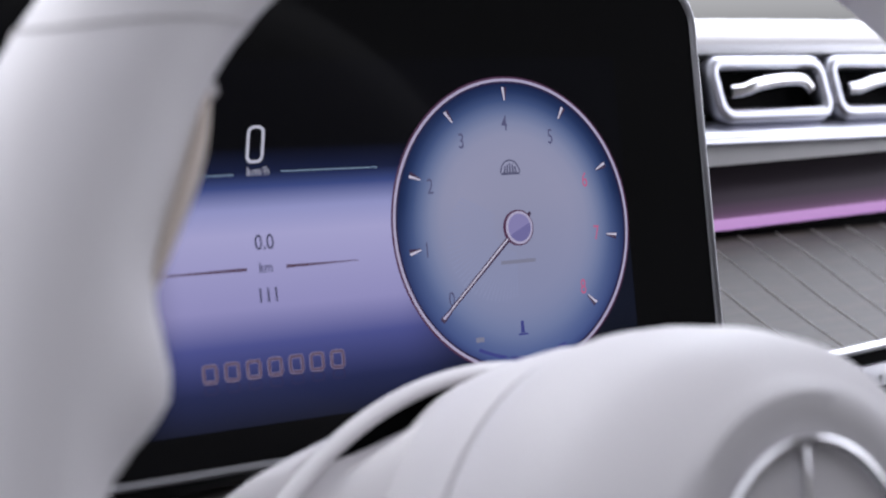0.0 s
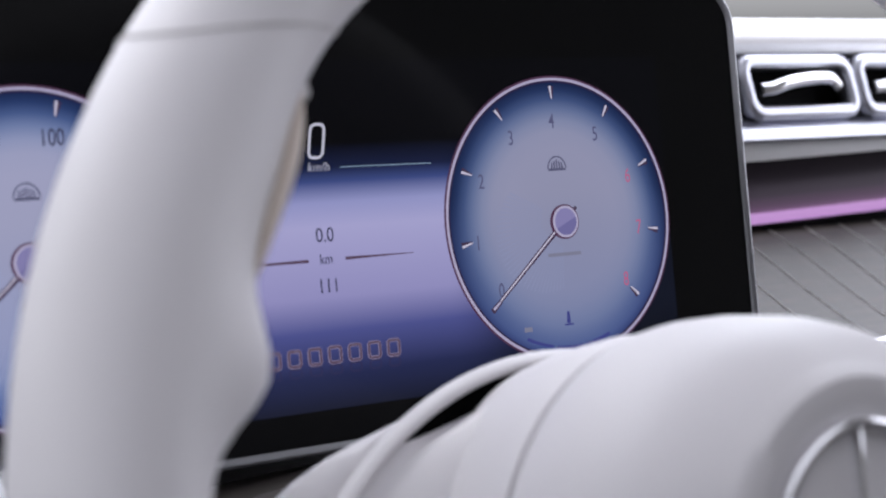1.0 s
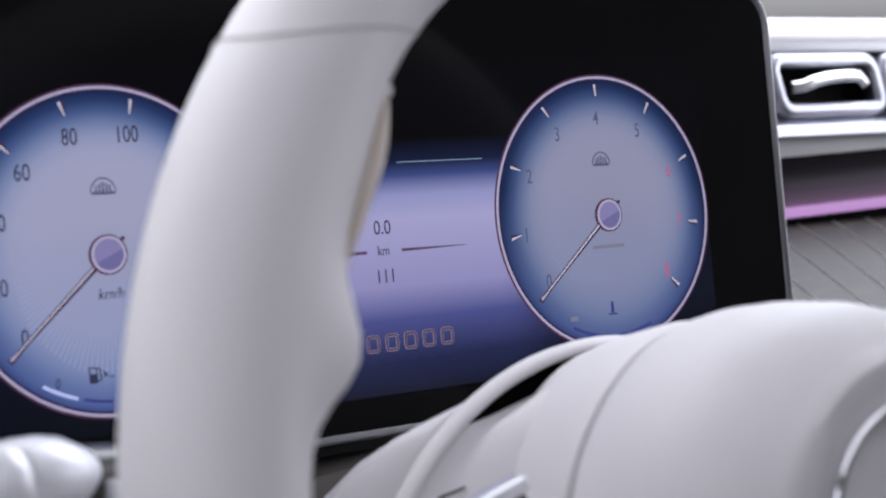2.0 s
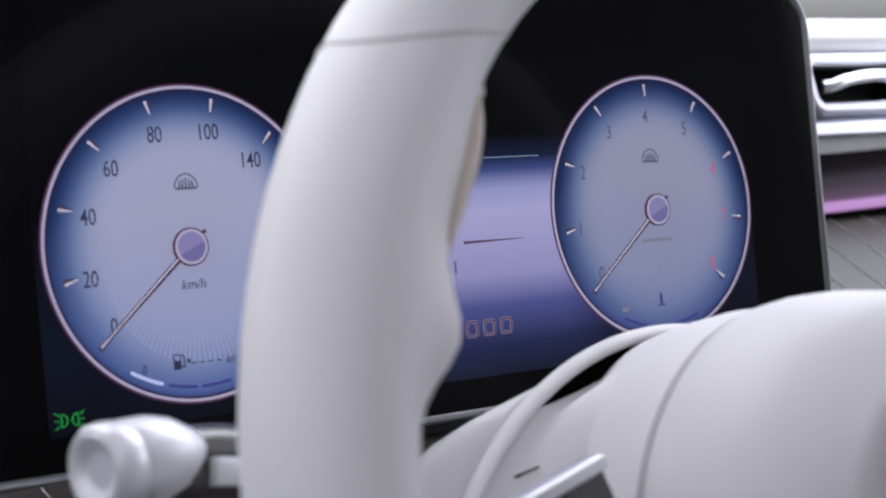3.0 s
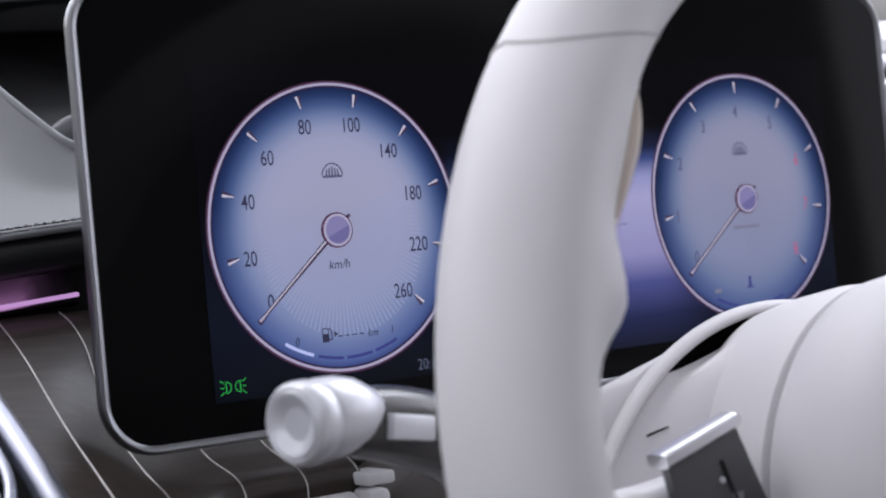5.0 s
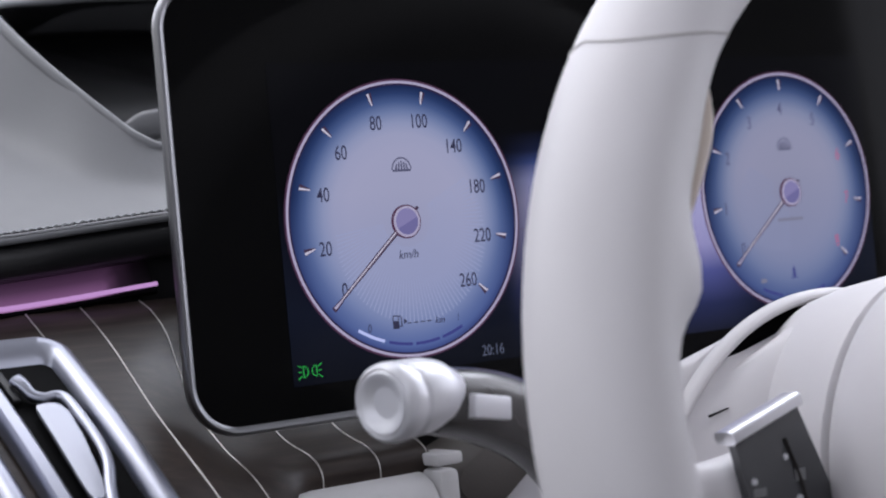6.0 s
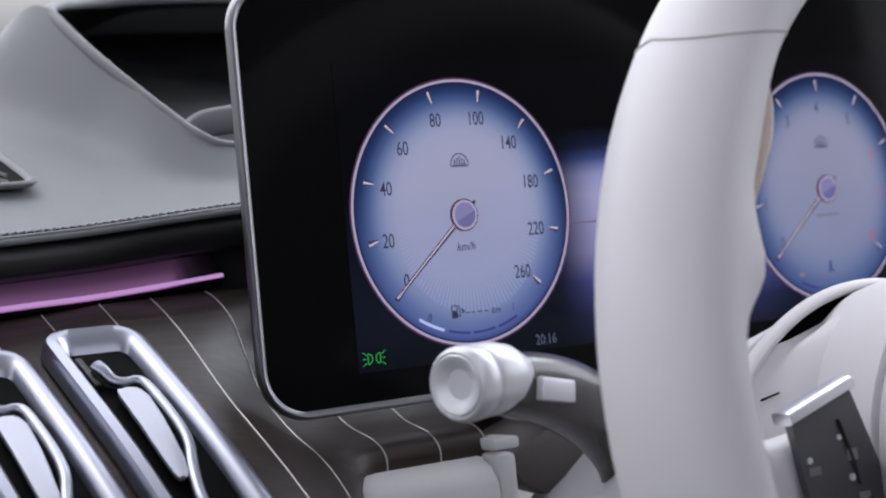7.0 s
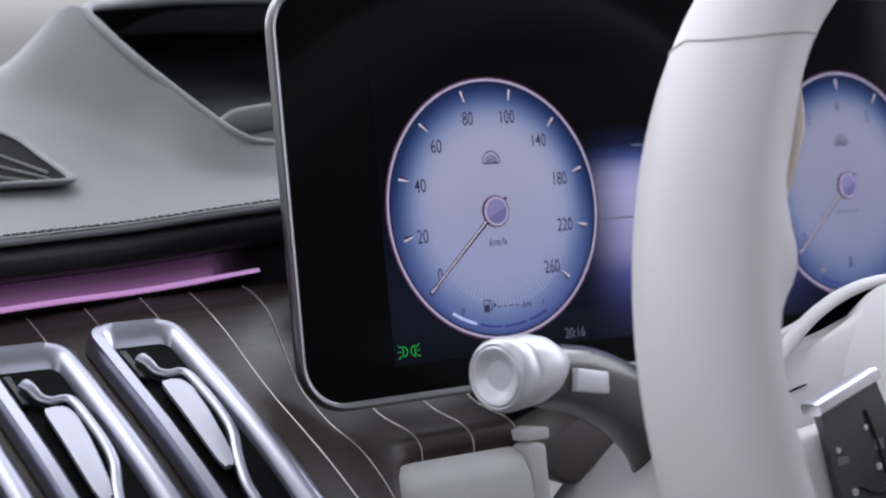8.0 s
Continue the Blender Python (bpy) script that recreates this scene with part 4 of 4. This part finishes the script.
def dash_pad():
    """The leather dash top beside the cluster: a shelf from the stitched edge, then a wing up to the hood's lip."""
    d = thing("dash_top", "grey leather dash top with a stitched front edge", "dashboard", -0.13, 0.08, 0.0, kind="structure")
    back = pose(0.13, -0.08, 0.0)
    front = spline([(-0.36, 0.060, -0.006), (-0.28, 0.060, -0.003), (-0.230, 0.060, -0.001), (-0.1900, 0.060, 0.0008), (-0.155, 0.060, 0.0022), (-0.120, 0.060, 0.0038), (-0.0700, 0.060, 0.0075), (0.02, 0.060, 0.013)], 8)
    mid = spline([(-0.36, 0.225, 0.074), (-0.25, 0.215, 0.072), (-0.165, 0.208, 0.0700), (-0.136, 0.200, 0.0680), (-0.1160, 0.180, 0.0600), (-0.0910, 0.138, 0.0420), (-0.0660, 0.090, 0.0205), (0.02, 0.078, 0.019)], 8)
    top = spline([(-0.36, 0.260, 0.040), (-0.230, 0.260, 0.050), (-0.1550, 0.250, 0.0600), (-0.1070, 0.212, 0.0807), (-0.0855, 0.183, 0.1025), (-0.0745, 0.1435, 0.0735), (-0.0510, 0.1025, 0.0360), (0.02, 0.096, 0.027)], 8)
    rows, crease = [], 4.5
    top = [p + Vector((0.0012, -0.0010, 0.0034)) for p in top]
    for a, b, c in zip(front, mid, top):
        rows.append([(a * (1 - t) ** 2 + b * 2 * crease * t * (1 - t) + c * t * t) / ((1 - t) ** 2 + 2 * crease * t * (1 - t) + t * t) for t in (k / 28 for k in range(29))])
    part("leather", skin(rows), M_DASH, d, "smooth grey leather", m=back)
    roll = [p + Vector((0, 0.0004, -0.0014)) for p in front]
    part("front_roll", sweep(roll, lambda u: oval(0.0013, 0.0013, 14)), M_DASH, d, "rolled lower edge", m=back)
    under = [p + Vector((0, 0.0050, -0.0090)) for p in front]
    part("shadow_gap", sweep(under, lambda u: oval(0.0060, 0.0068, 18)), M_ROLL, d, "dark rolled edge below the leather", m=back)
    path = spline([p + Vector((0, 0.0010, 0.0014)) for p in front[12:]], 12)
    run = 0.0
    stitch = []
    for a, b in zip(path, path[1:]):
        run += (b - a).length
        if run > 0.0030:
            run = 0.0
            stitch.append((a.copy(), (b - a).normalized()))
    # Raised dark tube stands in for shade between the stitches.
    part("groove", sweep([p + Vector((0, 0.0001, -0.0001)) for p in path], lambda u: oval(0.00055, 0.00030, 8)), M_DARK, d, "dark tube for the shade in the sewn groove", m=back)
    for p, t in stitch[:90]:
        part("stitch", sweep([p - t * 0.0010 + Vector((0, -0.0003, -0.0001)), p + Vector((0, -0.0003, 0.0004)), p + t * 0.0010 + Vector((0, -0.0003, 0.0003))], lambda u: oval(0.00050, 0.00045, 6)), M_STITCH, d, m=back, smooth=False)
    # hood lip round the dark hollow behind the cluster
    lip = spline([(0.02, 0.097, 0.030), (-0.0367, 0.099, 0.0342), (-0.0502, 0.1025, 0.0385), (-0.0595, 0.1155, 0.0505), (-0.0735, 0.1435, 0.0760), (-0.0800, 0.1700, 0.0975), (-0.0765, 0.1830, 0.1045), (-0.0620, 0.200, 0.1095), (-0.040, 0.214, 0.1130), (0.02, 0.214, 0.1160), (0.26, 0.214, 0.118)], 8)
    part("hood_lip", sweep(lip, lambda u: oval(0.0026, 0.0024, 14)), M_DASH, d, "rounded leather lip of the hood", m=back)
    rear = [p + Vector((0.012, 0.075, -0.006)) for p in lip]
    # Dark sheet put in for the shadowed cavity under the hood.
    part("hollow", thick(skin([[p + Vector((0.001, 0.001, -0.001)) for p in lip], rear, [Vector((0.15, 0.16, 0.03)) for p in lip]]), 0.001), M_DARK, d, "dark sheet for the shaded hollow behind the cluster", m=back)
    part("wing", thick(skin([[p + Vector((-0.002, 0.002, 0)) for p in lip[54:]], [p + Vector((0.0, 0.06, -0.005)) for p in lip[54:]]]), 0.002), M_DASH, d, "leather top of the hood", m=back)
    part("bracket", sweep(spline([(-0.046, 0.127, 0.0450), (-0.0380, 0.126, 0.0465), (-0.0201, 0.122, 0.0485), (0.0235, 0.120, 0.0500)], 4), lambda u: oval(0.004, 0.0028 + 0.0032 * min(u * 3, 1), 14, 3)), M_DASH, d, "grey arm behind the cluster", m=back)
    return d


dash_pad()


def side_vent():
    v = thing("side_vent", "small dark demister vent with a leather-coloured rim", "air vent", -0.147, 0.094, 0.020)
    back = pose(0.147, -0.094, -0.020)
    up = Vector((0, -0.0012, 0.0026))
    loop = [p + up for p in spline([(-0.1375, 0.1680, 0.0528), (-0.1324, 0.1526, 0.0462), (-0.1282, 0.1399, 0.0408), (-0.1270, 0.1182, 0.0311), (-0.1261, 0.1012, 0.0235), (-0.1274, 0.0968, 0.0215), (-0.1315, 0.0952, 0.0205), (-0.1421, 0.0970, 0.0205), (-0.1546, 0.0989, 0.0205), (-0.1900, 0.1040, 0.0200)], 6)]
    part("rim", sweep(loop, lambda u: oval(0.0024, 0.0014, 12)), M_DASH, v, "leather-grey rim", m=back)
    part("slot", skin([loop[:len(loop) // 2 + 1], loop[len(loop) // 2:][::-1]]), M_BLACK, v, "dark slot", m=back)
    for a, b in (((-0.1430, 0.1270, 0.0338), (-0.1335, 0.1040, 0.0245)), ((-0.1477, 0.1156, 0.0285), (-0.1350, 0.0990, 0.0218)), ((-0.1520, 0.1055, 0.0238), (-0.1410, 0.0980, 0.0209))):
        a, b = Vector(a) + up, Vector(b) + up
        part("slat", sweep([a + (a - b) * 0.8, a, b], lambda u: oval(0.0004, 0.0010, 8)), M_DASH, v, m=back)


side_vent()


def lower_dash():
    k = thing("knee_panel", "pale leather knee panel below the wood", "dash panel", -0.04, 0.0, -0.12, kind="structure")
    back = pose(0.04, 0.0, 0.12)
    rows = []
    for i in range(25):
        x = -0.073 + 0.0662 * i / 24
        e = math.sin(min(i / 6, 1) * math.pi / 2)
        q = 0.013 * (1 - e)
        rows.append([(x, 0.006, -0.0930 - q), (x, -0.004 - 0.002 * e, -0.0940 - q), (x, -0.0075 - 0.003 * e, -0.0965 - q), (x, -0.0095 - 0.004 * e, -0.1010 - q), (x, -0.011 - 0.005 * e, -0.1300), (x, -0.010, -0.1900)])
    part("pad", thick(skin(rows), -0.003), M_BEIGE, k, "pale leather pad", m=back)
    part("end_piece", block(-0.0052, 0.0035, -0.0150, 0.020, -0.180, -0.0900, 0.0025), M_BEIGE, k, "narrow end piece past a dark joint", m=back)
    part("joint_cap", block(-0.0045, 0.0070, -0.0125, 0.004, -0.0892, -0.0848, 0.0012), M_BEIGE, k, "small pale cap", m=back)
    part("gaiter", skin(rings([(0.030, .094, .019, -.095), (0.014, .099, .0215, -.0955), (0.004, .100, .0225, -.0965), (-0.006, .096, .022, -.0975), (-0.010, .080, .015, -.099)], 0.105), True, True), M_GAITER, k, "dark gaiter round the column", m=back)


lower_dash()


# ---- right-hand side of the dashboard ----
def dash_right():
    d = thing("centre_dash", "pale centre dashboard with bright trim above wood", "dashboard", 0.46, 0.10, -0.06, kind="structure")
    back = pose(-0.46, -0.10, 0.06)
    def moulding(prof):
        return thick(skin([[Vector((x, py, pz)) for _, py, pz in spline([(0, *p) for p in prof], 4)] for x in (0.300, 0.500, 0.700, 0.900)]), -0.003)
    part("top_pad", moulding([(0.101, 0.0735), (0.102, 0.0765), (0.110, 0.0825), (0.124, 0.0868), (0.140, 0.0878), (0.180, 0.0870)]), M_WHITE, d, "bright pale upper pad", m=back)
    part("shade_line", block(0.300, 0.900, 0.098, 0.30, 0.0692, 0.0745, 0.001), M_SILVER, d, "silver fillet above the vents", m=back)
    part("vent_bay", block(0.300, 0.900, 0.112, 0.30, 0.0360, 0.0700), M_BLACK, d, "black bay behind the vents", False, back)
    part("trim_bar", moulding([(0.0945, 0.0285), (0.0950, 0.0305), (0.0990, 0.0345), (0.1060, 0.0372), (0.1300, 0.0380)]), M_CHROME, d, "bright metal bar below the vents", m=back)
    part("lower_pad", block(0.300, 0.900, 0.100, 0.24, 0.0150, 0.0292, 0.003), M_BEIGE, d, "pale leather band", m=back)
    part("backing", block(0.290, 0.900, 0.104, 0.110, -0.060, 0.014), M_BLACK, d, "dark backing behind the light strip", False, back)
    rows = []
    for i in range(31):
        x = 0.290 + 0.60 * i / 30
        rows.append([Vector((x, p[1], p[2])) for p in spline([(0, 0.094, -0.0125), (0, 0.080, -0.0230), (0, 0.050, -0.0480), (0, 0.020, -0.0700), (0, -0.01, -0.090)], 4)])
    part("veneer", thick(skin(rows), -0.004), M_WOOD, d, "dark brown satin wood", m=back)
    for k in range(14):
        x = 0.318 + 0.0235 * k
        path = [Vector((x + 0.25 * (0.094 - p[1]), p[1], p[2] + 0.0002)) for p in spline([(0, 0.094, -0.0125), (0, 0.080, -0.0230), (0, 0.050, -0.0480), (0, 0.020, -0.0700), (0, -0.01, -0.090)], 4)]
        part("pinstripe", sweep(path, lambda u: oval(0.00030, 0.00025, 6), (1, 0, 0)), M_LINE, d, "thin metal inlay", m=back)
    return d


dash_right()
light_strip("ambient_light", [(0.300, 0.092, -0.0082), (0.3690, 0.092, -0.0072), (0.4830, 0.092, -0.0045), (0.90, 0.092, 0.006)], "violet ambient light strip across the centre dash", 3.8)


def centre_vent(x):
    v = thing("air_vent", "chrome-framed rectangular centre air vent with a chrome lever", "air vent", x, 0.098, 0.053, group="centre air vents")
    loop = [Vector((px + 0.25 * -pz, 0, pz)) for px, pz in round_rect(-0.0345, 0.0345, -0.0118, 0.0118, 0.006, 6)]
    part("frame", sweep(loop, lambda u: oval(0.0035, 0.005, 14, 3), (0, 1, 0), True), M_CHROME, v, "chrome hoop")
    part("throat", block(-0.033, 0.033, 0.008, 0.013, -0.011, 0.011), M_BLACK, v, "black vent throat", False)
    lever = spline([(-0.027, -0.004, -0.001), (-0.020, -0.005, -0.0005), (-0.010, -0.006, 0.002), (0.004, -0.006, 0.0035), (0.018, -0.005, 0.0035), (0.025, -0.003, 0.0005)], 5)
    part("lever", sweep(lever, lambda u: oval(0.0025, 0.0030, 12)), M_BRIGHT, v, "chrome adjusting lever")
    return v


cv = centre_vent(0.4190)
for k in (1, 2):
    copy_thing(cv, AXES @ pose(0.4190 + 0.0770 * k, 0.098, 0.053))


def console():
    c = thing("centre_console", "bright metal edge of the centre console with gear letters", "console", 0.40, 0.03, -0.09, kind="structure")
    back = pose(-0.40, -0.03, 0.09)
    part("rail", sweep([Vector((0.3216, 0.012, -0.0645)), Vector((0.3505, 0.012, -0.0626)), Vector((0.4372, 0.012, -0.0583))], lambda u: oval(0.004, 0.0021, 12)), M_PALE, c, "bright upper rail", m=back)
    part("gap", block(0.326, 0.4372, 0.0135, 0.018, -0.0713, -0.0617), M_BLACK, c, "dark gap under the rail", m=back)
    part("plate", block(-0.050, 0.060, -0.002, 0.004, -0.0065, 0.0065, 0.001), M_SILVER, c, "silver plate with gear letters", m=back @ pose(0.3790, 0.0115, -0.0748, 0, -2.5, 0))
    part("lower_rail", sweep([Vector((0.345, 0.009, -0.0860)), Vector((0.4372, 0.009, -0.0805))], lambda u: oval(0.004, 0.0022, 12)), M_PALE, c, "bright lower rail", m=back)
    words("letter", "R", 0.3645 - 0.40, 0.0088 - 0.03, -0.0712 + 0.09, 0.0048, M_DARK, c, 0.8)
    words("letter", "P", 0.3755 - 0.40, 0.0088 - 0.03, -0.0745 + 0.09, 0.0048, M_DARK, c, 0.8)
    part("body", block(0.330, 0.58, 0.016, 0.20, -0.60, -0.0717), M_DARK, c, "dark console body", m=back)


console()
